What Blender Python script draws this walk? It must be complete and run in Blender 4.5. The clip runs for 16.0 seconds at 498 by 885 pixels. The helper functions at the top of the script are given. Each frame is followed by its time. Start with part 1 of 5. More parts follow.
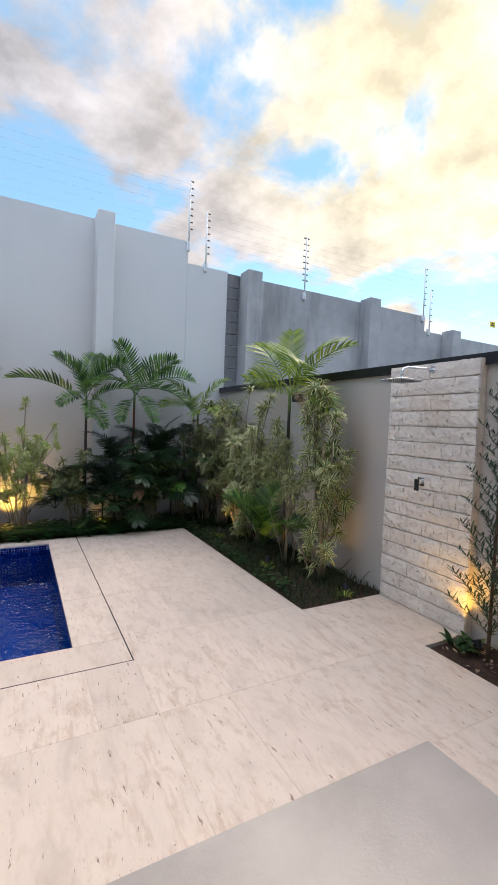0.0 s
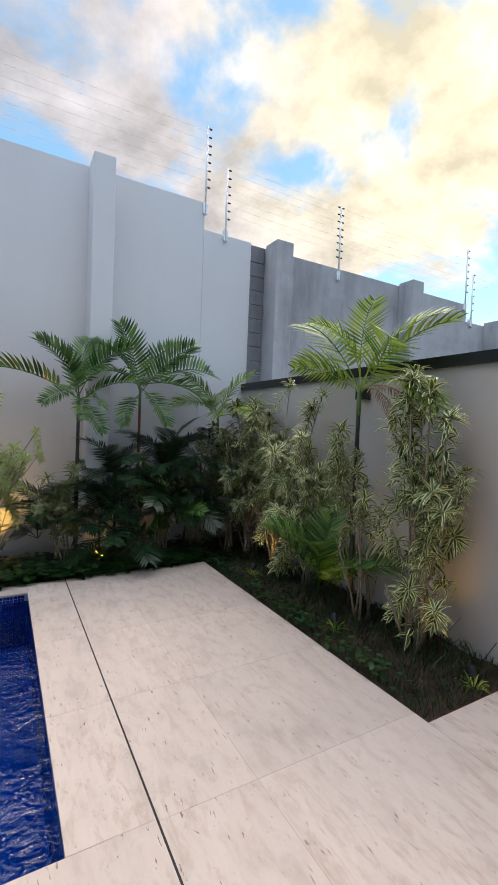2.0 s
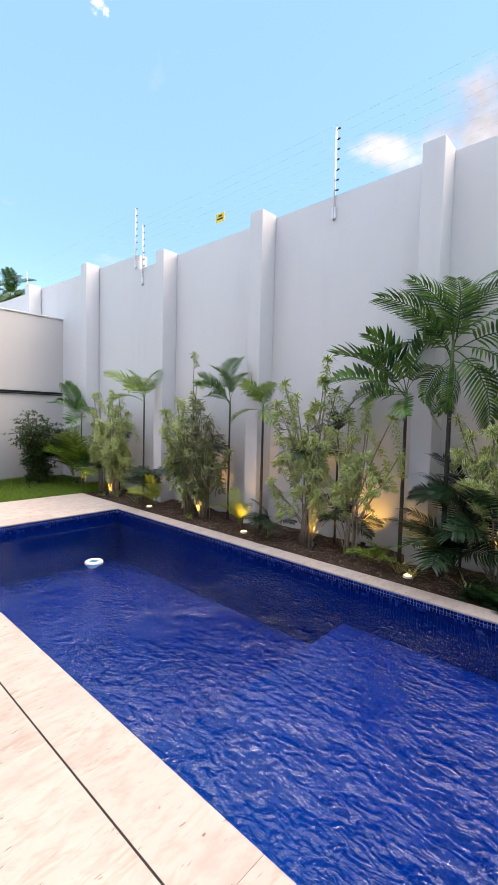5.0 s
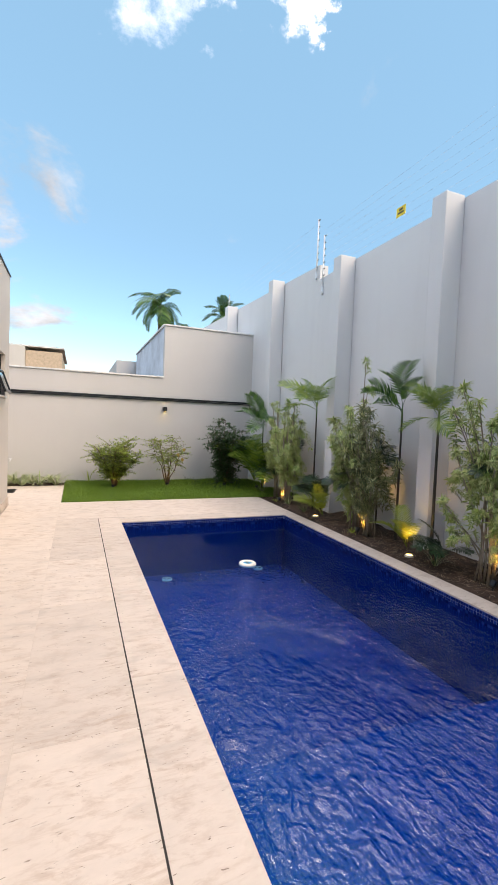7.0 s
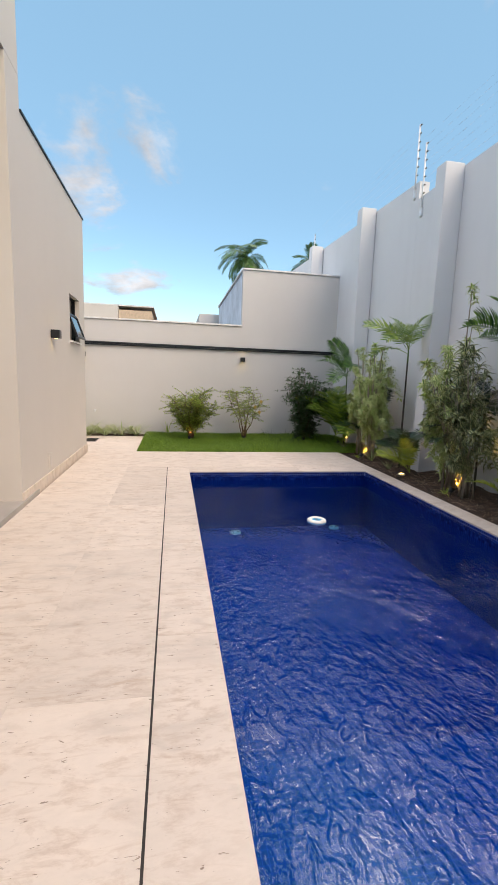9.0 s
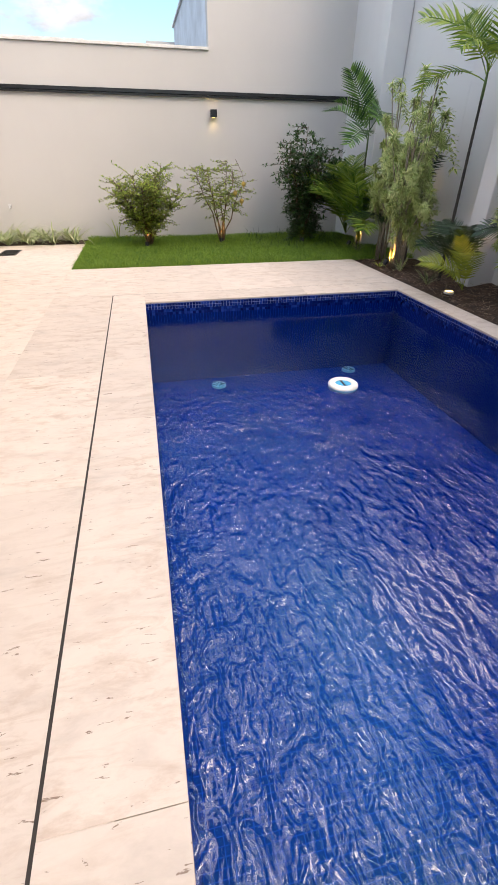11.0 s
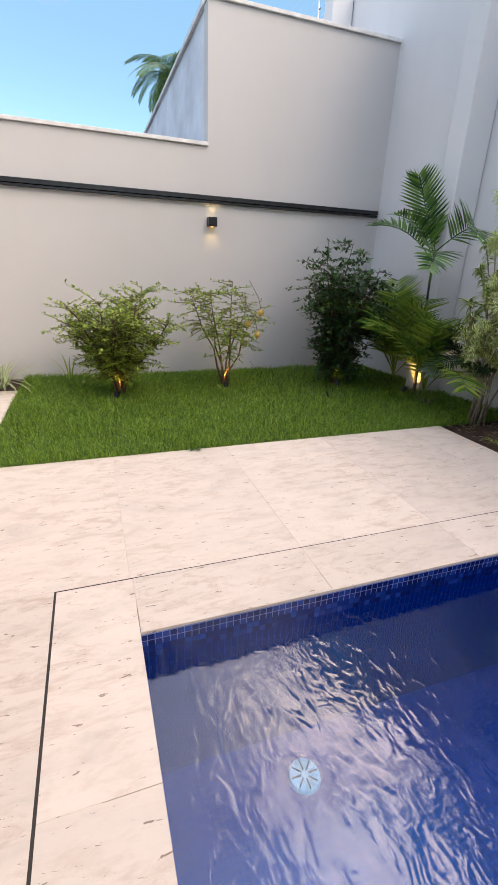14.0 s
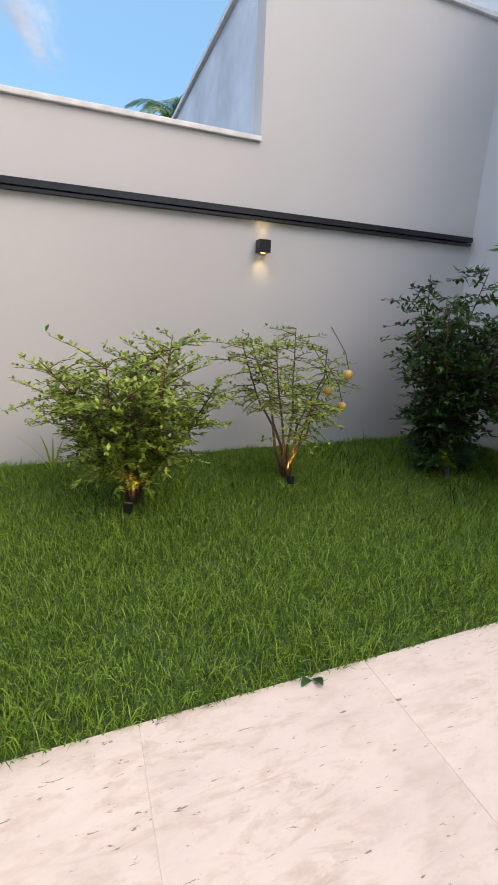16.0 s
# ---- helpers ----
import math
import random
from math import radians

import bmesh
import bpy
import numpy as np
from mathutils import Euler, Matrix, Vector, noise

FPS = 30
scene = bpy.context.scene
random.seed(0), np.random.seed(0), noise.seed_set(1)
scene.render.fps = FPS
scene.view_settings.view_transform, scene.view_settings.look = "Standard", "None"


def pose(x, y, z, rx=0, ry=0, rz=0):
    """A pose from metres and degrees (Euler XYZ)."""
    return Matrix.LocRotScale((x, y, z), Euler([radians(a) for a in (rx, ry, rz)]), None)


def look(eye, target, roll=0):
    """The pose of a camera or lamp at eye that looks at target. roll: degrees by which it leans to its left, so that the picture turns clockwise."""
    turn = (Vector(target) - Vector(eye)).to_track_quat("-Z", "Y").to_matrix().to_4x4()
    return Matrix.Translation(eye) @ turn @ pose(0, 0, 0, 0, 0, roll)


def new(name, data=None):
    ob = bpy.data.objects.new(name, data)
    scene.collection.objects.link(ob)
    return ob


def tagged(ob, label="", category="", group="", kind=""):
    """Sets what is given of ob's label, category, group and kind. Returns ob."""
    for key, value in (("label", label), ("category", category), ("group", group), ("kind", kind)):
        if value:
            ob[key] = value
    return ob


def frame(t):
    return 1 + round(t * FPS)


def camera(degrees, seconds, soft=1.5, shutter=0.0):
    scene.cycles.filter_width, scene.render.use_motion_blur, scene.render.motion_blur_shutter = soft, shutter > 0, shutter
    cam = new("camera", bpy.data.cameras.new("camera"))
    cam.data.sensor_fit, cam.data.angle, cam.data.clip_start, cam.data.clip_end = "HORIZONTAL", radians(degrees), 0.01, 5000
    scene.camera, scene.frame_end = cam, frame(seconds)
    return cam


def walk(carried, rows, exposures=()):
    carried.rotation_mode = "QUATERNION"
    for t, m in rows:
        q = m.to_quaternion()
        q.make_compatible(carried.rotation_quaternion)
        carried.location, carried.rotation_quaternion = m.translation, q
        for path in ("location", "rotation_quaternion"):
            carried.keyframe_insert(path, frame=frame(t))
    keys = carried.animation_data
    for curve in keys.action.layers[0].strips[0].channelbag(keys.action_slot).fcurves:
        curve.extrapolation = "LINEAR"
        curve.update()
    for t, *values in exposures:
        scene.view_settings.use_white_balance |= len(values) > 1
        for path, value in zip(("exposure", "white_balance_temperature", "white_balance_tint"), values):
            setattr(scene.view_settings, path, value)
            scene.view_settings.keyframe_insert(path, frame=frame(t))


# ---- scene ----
cam = camera(59.7, 16.0)
PATH = [
    (0, (-0.677, -2.734, 1.548), (0.262, -0.97, 1.462), 2.3),
    (0.5, (-0.556, -2.332, 1.581), (0.57, -0.681, 1.495), 2.5),
    (1, (-0.517, -1.901, 1.577), (0.659, -0.285, 1.498), 2.6),
    (1.5, (-0.534, -1.517, 1.57), (0.639, 0.102, 1.492), 2.5),
    (2, (-0.552, -1.262, 1.545), (0.437, 0.475, 1.473), 2.3),
    (2.5, (-0.709, -1.158, 1.567), (-0.015, 0.716, 1.489), 2.5),
    (3, (-0.68, -1.157, 1.559), (-0.441, 0.827, 1.482), 2.3),
    (3.5, (-0.639, -1.143, 1.562), (-0.907, 0.837, 1.475), 2.3),
    (4, (-0.448, -1.173, 1.572), (-1.101, 0.716, 1.478), 2.1),
    (4.5, (-0.371, -1.093, 1.569), (-1.32, 0.664, 1.464), 1.9),
    (5, (-0.269, -0.836, 1.572), (-1.619, 0.635, 1.455), 1.4),
    (5.2, (-0.267, -0.769, 1.565), (-1.718, 0.603, 1.451), 1.4),
    (7.3, (-0.143, -0.252, 1.528), (-2.043, 0.367, 1.436), 2.2),
    (7.5, (-0.127, -0.207, 1.517), (-2.053, 0.325, 1.426), 2.1),
    (8, (-0.111, -0.147, 1.478), (-2.068, 0.251, 1.385), 2.1),
    (8.5, (-0.316, -0.068, 1.407), (-2.28, 0.287, 1.286), 2.0),
    (9, (-0.619, 0.071, 1.323), (-2.567, 0.418, 1.036), 2.0),
    (9.5, (-1.099, 0.187, 1.226), (-2.992, 0.537, 0.683), 1.8),
    (10, (-1.475, 0.252, 1.192), (-3.279, 0.604, 0.405), 1.8),
    (10.2, (-1.654, 0.33, 1.153), (-3.423, 0.666, 0.285), 1.5),
    (12.3, (-3.644, 0.359, 1.154), (-5.127, 0.867, -0.089), 2.1),
    (12.5, (-3.888, 0.308, 1.153), (-5.368, 0.831, -0.087), 2.2),
    (13, (-4.398, 0.258, 1.216), (-5.927, 0.806, 0.049), 2.0),
    (13.5, (-4.929, 0.251, 1.267), (-6.576, 0.847, 0.301), 2.3),
    (14, (-5.412, 0.242, 1.278), (-7.158, 0.878, 0.538), 2.3),
    (14.5, (-5.921, 0.275, 1.257), (-7.674, 0.93, 0.553), 2.4),
    (15, (-6.395, 0.23, 1.297), (-8.142, 0.905, 0.596), 2.7),
    (15.5, (-6.873, 0.222, 1.265), (-8.642, 0.92, 0.647), 2.7),
    (16, (-7.317, 0.206, 1.231), (-9.103, 0.905, 0.666), 2.4),
]
EXPOSURES = [(0.0, 0.60, 6450, 8), (2.0, 0.54, 6400, 8), (3.5, 0.86, 6700, 12), (5.0, 0.96, 6750, 12), (7.5, 0.58, 6850, 8), (9.5, 0.52, 6800, 8), (12.5, 1.10, 6750, 10), (14.0, 0.66, 6550, 10), (16.0, 0.58, 6350, 10)]
walk(cam, [(t, look(eye, target, roll)) for t, eye, target, roll in PATH], EXPOSURES)

# ---- world and sun ----
SUN_EL, SUN_AZ = radians(38), radians(56)      # azimuth from +y towards +x
world = bpy.data.worlds.new("world")
scene.world = world
world.use_nodes = True
wn, wl = world.node_tree.nodes, world.node_tree.links
wn.clear()


def sky_nodes():
    out = wn.new("ShaderNodeOutputWorld")
    sky = wn.new("ShaderNodeTexSky")
    sky.sky_type, sky.sun_disc = "NISHITA", False
    sky.sun_elevation, sky.sun_rotation = SUN_EL, SUN_AZ
    sky.air_density, sky.dust_density, sky.ozone_density = 1.0, 0.15, 0.8
    bg = wn.new("ShaderNodeBackground")
    bg.inputs["Strength"].default_value = 0.15
    tone = wn.new("ShaderNodeMix"); tone.data_type, tone.blend_type = "RGBA", "MULTIPLY"
    tone.inputs["Factor"].default_value = 1.0
    tone.inputs["B"].default_value = (0.95, 1.08, 1.08, 1)
    wl.new(sky.outputs[0], tone.inputs["A"])
    tc = wn.new("ShaderNodeTexCoord")
    # flatten the direction so that clouds lie on a layer
    sep = wn.new("ShaderNodeSeparateXYZ")
    wl.new(tc.outputs["Generated"], sep.inputs[0])
    # thin pale haze that evens out the high sky
    veil = wn.new("ShaderNodeMix"); veil.data_type = "RGBA"
    veil.inputs["B"].default_value = (1.6, 2.9, 4.35, 1)
    vf = wn.new("ShaderNodeMapRange")
    for k, v in zip((1, 2, 3, 4), (0.05, 0.45, 0.10, 0.70)):
        vf.inputs[k].default_value = v
    wl.new(sep.outputs[2], vf.inputs[0]); wl.new(vf.outputs[0], veil.inputs["Factor"])
    wl.new(tone.outputs["Result"], veil.inputs["A"]); wl.new(veil.outputs["Result"], bg.inputs["Color"])
    zz = wn.new("ShaderNodeMath"); zz.operation = "ADD"; zz.inputs[1].default_value = 0.35
    zm = wn.new("ShaderNodeMath"); zm.operation = "MAXIMUM"; zm.inputs[1].default_value = 0.0
    wl.new(sep.outputs[2], zm.inputs[0]); wl.new(zm.outputs[0], zz.inputs[0])
    dv = wn.new("ShaderNodeVectorMath"); dv.operation = "DIVIDE"
    comb = wn.new("ShaderNodeCombineXYZ")
    for i in range(3):
        wl.new(zz.outputs[0], comb.inputs[i])
    wl.new(tc.outputs["Generated"], dv.inputs[0]); wl.new(comb.outputs[0], dv.inputs[1])
    no = wn.new("ShaderNodeTexNoise")
    no.inputs["Scale"].default_value, no.inputs["Detail"].default_value = 2.6, 9.0
    no.inputs["Roughness"].default_value, no.inputs["Distortion"].default_value = 0.56, 0.25
    mp = wn.new("ShaderNodeMapping"); mp.inputs["Location"].default_value = (3.1, 0.4, 0.0)
    wl.new(dv.outputs[0], mp.inputs[0]); wl.new(mp.outputs[0], no.inputs["Vector"])
    # more cloud towards the sun
    dot = wn.new("ShaderNodeVectorMath"); dot.operation = "DOT_PRODUCT"
    dot.inputs[1].default_value = (math.cos(SUN_EL) * math.sin(SUN_AZ), math.cos(SUN_EL) * math.cos(SUN_AZ), math.sin(SUN_EL))
    wl.new(tc.outputs["Generated"], dot.inputs[0])
    mr = wn.new("ShaderNodeMapRange")
    for k, v in zip((1, 2, 3, 4), (0.45, 0.95, -0.10, 0.07)):
        mr.inputs[k].default_value = v
    wl.new(dot.outputs["Value"], mr.inputs[0])
    ad = wn.new("ShaderNodeMath"); ad.operation = "ADD"
    wl.new(no.outputs[0], ad.inputs[0]); wl.new(mr.outputs[0], ad.inputs[1])
    ramp = wn.new("ShaderNodeMapRange"); ramp.interpolation_type = "SMOOTHSTEP"
    for k, v in zip((1, 2, 3, 4), (0.49, 0.62, 0.0, 1.0)):
        ramp.inputs[k].default_value = v
    wl.new(ad.outputs[0], ramp.inputs[0])
    # cloud colour: greyish violet, warm and bright round the sun
    pw = wn.new("ShaderNodeMath"); pw.operation = "POWER"; pw.inputs[1].default_value = 16.0
    mx0 = wn.new("ShaderNodeMath"); mx0.operation = "MAXIMUM"; mx0.inputs[1].default_value = 0.0
    wl.new(dot.outputs["Value"], mx0.inputs[0]); wl.new(mx0.outputs[0], pw.inputs[0])
    cm = wn.new("ShaderNodeValToRGB")
    stops = ((0.0, (0.46, 0.46, 0.50, 1)), (0.6, (0.40, 0.395, 0.44, 1)), (0.86, (0.52, 0.475, 0.47, 1)), (0.98, (0.78, 0.68, 0.50, 1)))
    while len(cm.color_ramp.elements) < 4:
        cm.color_ramp.elements.new(0.5)
    for el, (p, c) in zip(cm.color_ramp.elements, stops):
        el.position, el.color = p, c
    wl.new(mx0.outputs[0], cm.inputs[0])
    # billows: lit edges and grey-violet undersides
    no2 = wn.new("ShaderNodeTexNoise")
    no2.inputs["Scale"].default_value, no2.inputs["Detail"].default_value, no2.inputs["Roughness"].default_value = 5.0, 7.0, 0.6
    wl.new(mp.outputs[0], no2.inputs["Vector"])
    sh = wn.new("ShaderNodeMapRange")
    for k, v in zip((1, 2, 3, 4), (0.36, 0.66, 0.78, 1.4)):
        sh.inputs[k].default_value = v
    wl.new(no2.outputs[0], sh.inputs[0])
    cb = wn.new("ShaderNodeBackground")
    wl.new(sh.outputs[0], cb.inputs["Strength"])
    wl.new(cm.outputs[0], cb.inputs["Color"])
    mix = wn.new("ShaderNodeMixShader")
    wl.new(ramp.outputs[0], mix.inputs[0]); wl.new(bg.outputs[0], mix.inputs[1]); wl.new(cb.outputs[0], mix.inputs[2])
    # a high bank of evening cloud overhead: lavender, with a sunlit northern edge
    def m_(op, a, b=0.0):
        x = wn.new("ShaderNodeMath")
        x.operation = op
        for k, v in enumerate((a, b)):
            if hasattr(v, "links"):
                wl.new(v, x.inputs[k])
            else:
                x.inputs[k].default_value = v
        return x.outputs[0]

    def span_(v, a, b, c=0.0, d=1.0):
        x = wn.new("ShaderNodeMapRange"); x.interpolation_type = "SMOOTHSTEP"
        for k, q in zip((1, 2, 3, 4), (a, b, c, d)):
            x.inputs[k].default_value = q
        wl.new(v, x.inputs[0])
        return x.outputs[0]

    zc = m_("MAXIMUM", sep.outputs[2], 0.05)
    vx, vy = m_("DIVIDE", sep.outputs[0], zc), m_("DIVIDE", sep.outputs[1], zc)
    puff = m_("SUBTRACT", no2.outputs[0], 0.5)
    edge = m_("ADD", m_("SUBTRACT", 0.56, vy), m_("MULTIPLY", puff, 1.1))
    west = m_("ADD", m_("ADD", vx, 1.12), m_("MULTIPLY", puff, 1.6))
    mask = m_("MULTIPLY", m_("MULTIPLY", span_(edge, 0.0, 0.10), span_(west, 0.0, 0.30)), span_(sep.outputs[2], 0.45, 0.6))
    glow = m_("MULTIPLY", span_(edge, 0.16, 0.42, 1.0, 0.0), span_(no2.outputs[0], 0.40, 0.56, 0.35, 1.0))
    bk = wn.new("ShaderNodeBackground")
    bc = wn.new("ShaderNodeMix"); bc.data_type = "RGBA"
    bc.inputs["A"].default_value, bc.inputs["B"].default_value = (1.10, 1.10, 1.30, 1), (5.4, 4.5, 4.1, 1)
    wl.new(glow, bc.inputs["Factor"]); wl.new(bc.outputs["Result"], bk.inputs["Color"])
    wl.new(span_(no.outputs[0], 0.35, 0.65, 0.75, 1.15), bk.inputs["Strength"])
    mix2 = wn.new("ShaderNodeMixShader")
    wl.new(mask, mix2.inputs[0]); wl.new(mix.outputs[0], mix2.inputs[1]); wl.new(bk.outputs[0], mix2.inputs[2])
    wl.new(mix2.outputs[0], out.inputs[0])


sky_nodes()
sun = new("sun", bpy.data.lights.new("sun", "SUN"))
sun.data.energy, sun.data.angle, sun.data.color = 1.6, radians(45), (1.0, 0.82, 0.66)
sun.matrix_world = look((0, 0, 0), (-math.cos(SUN_EL) * math.sin(SUN_AZ), -math.cos(SUN_EL) * math.cos(SUN_AZ), -math.sin(SUN_EL)))

# ---- materials ----


class Nodes:
    """A small builder for node materials."""

    def __init__(self, name, rough=0.6, metal=0.0):
        self.m = bpy.data.materials.new(name)
        self.m.use_nodes = True
        self.n, self.l = self.m.node_tree.nodes, self.m.node_tree.links
        self.b = self.n["Principled BSDF"]
        self.b.inputs["Roughness"].default_value, self.b.inputs["Metallic"].default_value = rough, metal
        self.co = self.n.new("ShaderNodeTexCoord").outputs["Object"]

    def put(self, sock, value):
        if hasattr(value, "links"):
            self.l.new(value, sock)
        else:
            sock.default_value = value

    def scaled(self, s, vec=None):
        mp = self.n.new("ShaderNodeMapping")
        mp.inputs["Scale"].default_value = s
        self.l.new(vec or self.co, mp.inputs[0])
        return mp.outputs[0]

    def noise(self, scale, detail=4, rough=0.55, vec=None, distort=0.0):
        t = self.n.new("ShaderNodeTexNoise")
        t.inputs["Scale"].default_value, t.inputs["Detail"].default_value = scale, detail
        t.inputs["Roughness"].default_value, t.inputs["Distortion"].default_value = rough, distort
        self.l.new(vec or self.co, t.inputs["Vector"])
        return t.outputs[0]

    def ramp(self, fac, *stops):
        r = self.n.new("ShaderNodeValToRGB")
        e = r.color_ramp.elements
        while len(e) < len(stops):
            e.new(0.5)
        for k, (p, c) in zip(e, stops):
            k.position, k.color = p, (*c, 1) if len(c) == 3 else c
        self.l.new(fac, r.inputs[0])
        return r.outputs[0]

    def span(self, fac, a, b, c=0.0, d=1.0):
        r = self.n.new("ShaderNodeMapRange")
        for k, v in zip((1, 2, 3, 4), (a, b, c, d)):
            r.inputs[k].default_value = v
        self.l.new(fac, r.inputs[0])
        return r.outputs[0]

    def mix(self, fac, a, b, kind="MIX"):
        x = self.n.new("ShaderNodeMix")
        x.data_type, x.blend_type = "RGBA", kind
        self.put(x.inputs["Factor"], fac)
        for s, v in (("A", a), ("B", b)):
            self.put(x.inputs[s], (*v, 1) if isinstance(v, tuple) and len(v) == 3 else v)
        return x.outputs["Result"]

    def math(self, op, a, b=0.0):
        x = self.n.new("ShaderNodeMath")
        x.operation = op
        self.put(x.inputs[0], a), self.put(x.inputs[1], b)
        return x.outputs[0]

    def random(self):
        return self.n.new("ShaderNodeObjectInfo").outputs["Random"]

    def island(self):
        return self.n.new("ShaderNodeNewGeometry").outputs["Random Per Island"]

    def bump(self, height, strength=0.3, distance=0.01):
        x = self.n.new("ShaderNodeBump")
        x.inputs["Strength"].default_value, x.inputs["Distance"].default_value = strength, distance
        self.l.new(height, x.inputs["Height"])
        self.l.new(x.outputs[0], self.b.inputs["Normal"])

    def color(self, value):
        self.put(self.b.inputs["Base Color"], (*value, 1) if isinstance(value, tuple) and len(value) == 3 else value)
        return self


def plain(name, color, rough=0.5, metal=0.0, vary=0.15, scale=9.0):
    m = Nodes(name, rough, metal)
    n = m.noise(scale)
    m.color(m.mix(m.span(n, 0.3, 0.7), tuple(c * (1 - vary) for c in color), tuple(min(1, c * (1 + vary)) for c in color)))
    m.bump(m.noise(60), 0.15, 0.002)
    return m.m


def stucco(name, color, dirt=0.08):
    m = Nodes(name, 0.85)
    big = m.noise(0.55, 5, 0.6)
    streak = m.noise(1.0, 5, 0.6, m.scaled((2.6, 2.6, 0.35)))
    c = m.mix(m.span(big, 0.35, 0.7), tuple(k * 0.95 for k in color), color)
    c = m.mix(m.span(streak, 0.5, 0.8, 0.0, dirt * 3), c, tuple(k * 0.78 for k in color))
    m.color(c)
    fine = m.noise(160, 3, 0.6)
    mid = m.noise(7, 3, 0.5)
    m.bump(m.math("ADD", m.math("MULTIPLY", fine, 0.35), m.math("MULTIPLY", mid, 1.2)), 0.35, 0.004)
    return m.m


def travertine(name, base, rough=0.5):
    """Cream travertine slabs: long soft veins, pits and clouds; each slab has its own shift."""
    m = Nodes(name, rough)
    off = m.n.new("ShaderNodeVectorMath"); off.operation = "MULTIPLY_ADD"
    r = m.random()
    cmb = m.n.new("ShaderNodeCombineXYZ")
    m.l.new(m.math("MULTIPLY", r, 37.0), cmb.inputs[0]); m.l.new(m.math("MULTIPLY", r, 91.0), cmb.inputs[1])
    add = m.n.new("ShaderNodeVectorMath"); add.operation = "ADD"
    m.l.new(m.co, add.inputs[0]); m.l.new(cmb.outputs[0], add.inputs[1])
    m.n.remove(off)
    v = add.outputs[0]
    veins = m.noise(1.0, 8, 0.62, m.scaled((6.5, 2.6, 2.2), v), 0.5)
    clouds = m.noise(8.0, 8, 0.7, m.scaled((2.0, 0.8, 1), v), 0.3)
    fine = m.noise(30, 5, 0.7, m.scaled((2.4, 1, 1), v), 0.4)
    c = m.ramp(veins, (0.28, tuple(k * 0.82 for k in base)), (0.45, base), (0.62, tuple(min(1, k * 1.06) for k in base)), (0.8, (base[0] * 0.97, base[1] * 0.93, base[2] * 0.87)))
    area = m.span(m.noise(1.3, 4, 0.6, v), 0.38, 0.62, 0.25, 1.0)
    blot = m.math("MULTIPLY", m.span(clouds, 0.50, 0.64, 0.0, 0.75), area)
    c = m.mix(blot, c, tuple(k * f for k, f in zip(base, (0.74, 0.66, 0.60))))
    streak = m.math("MULTIPLY", area, m.span(m.noise(1.0, 8, 0.68, m.scaled((17.0, 3.4, 2), v), 1.1), 0.54, 0.66, 0.0, 0.7))
    c = m.mix(streak, c, tuple(k * f for k, f in zip(base, (0.76, 0.67, 0.59))))
    pit = m.span(m.noise(13, 7, 0.65, m.scaled((4.6, 1, 1), v), 0.5), 0.64, 0.655, 0.0, 0.9)
    c = m.mix(pit, c, tuple(k * f for k, f in zip(base, (0.30, 0.23, 0.18))))
    tone = m.span(r, 0, 1, 0.9, 1.05)
    hs = m.n.new("ShaderNodeHueSaturation")
    m.l.new(tone, hs.inputs["Value"]); m.l.new(c, hs.inputs["Color"])
    c = m.mix(m.span(fine, 0.3, 0.75, 0.0, 0.16), hs.outputs[0], tuple(k * 0.75 for k in base))
    m.color(c)
    m.bump(m.math("SUBTRACT", m.math("MULTIPLY", fine, 0.25), pit), 0.35, 0.003)
    m.l.new(m.span(clouds, 0.3, 0.7, rough - 0.08, rough + 0.12), m.b.inputs["Roughness"])
    return m.m


def leafy(name, dark, light, rough=0.42, edge=None, translucent=0.25):
    m = Nodes(name, rough)
    i = m.island()
    c = m.mix(m.math("POWER", i, 1.3), dark, light)
    if edge:
        # margins of the leaf: x of the mesh's uv
        uv = m.n.new("ShaderNodeUVMap")
        sep = m.n.new("ShaderNodeSeparateXYZ")
        m.l.new(uv.outputs[0], sep.inputs[0])
        side = m.math("ABSOLUTE", m.math("SUBTRACT", sep.outputs[0], 0.5))
        c = m.mix(m.span(side, 0.24, 0.34), c, m.mix(i, edge, tuple(k * 0.7 for k in edge)))
    m.color(c)
    if translucent:
        t = m.n.new("ShaderNodeBsdfTranslucent")
        m.l.new(c, t.inputs[0])
        x = m.n.new("ShaderNodeMixShader")
        x.inputs[0].default_value = translucent
        m.l.new(m.b.outputs[0], x.inputs[1]); m.l.new(t.outputs[0], x.inputs[2])
        m.l.new(x.outputs[0], m.n["Material Output"].inputs[0])
    return m.m


def emitter(name, color, strength):
    m = Nodes(name)
    m.color((0.8, 0.7, 0.5))
    m.b.inputs["Emission Color"].default_value = (*color, 1)
    m.b.inputs["Emission Strength"].default_value = strength
    return m.m


M_NORTH = stucco("painted_stucco_grey", (0.64, 0.645, 0.66))
M_HOUSE = stucco("painted_stucco_beige", (0.62, 0.575, 0.53), 0.03)
M_WEST = stucco("painted_stucco_warm_grey", (0.56, 0.545, 0.535), 0.03)
M_EAST = stucco("painted_stucco_taupe", (0.50, 0.475, 0.45), 0.05)
M_CAPWHITE = plain("painted_coping", (0.66, 0.65, 0.64), 0.6)
M_STONE = travertine("travertine_paving", (0.64, 0.555, 0.475))
M_GROUT = plain("dark_joint", (0.035, 0.03, 0.027), 0.9)
M_BED = plain("mortar_bed", (0.60, 0.52, 0.44), 0.9)
M_BLACK = plain("black_metal", (0.02, 0.021, 0.025), 0.35, 0.4)
M_CHROME = plain("chrome", (0.75, 0.75, 0.77), 0.08, 1.0, 0.02)
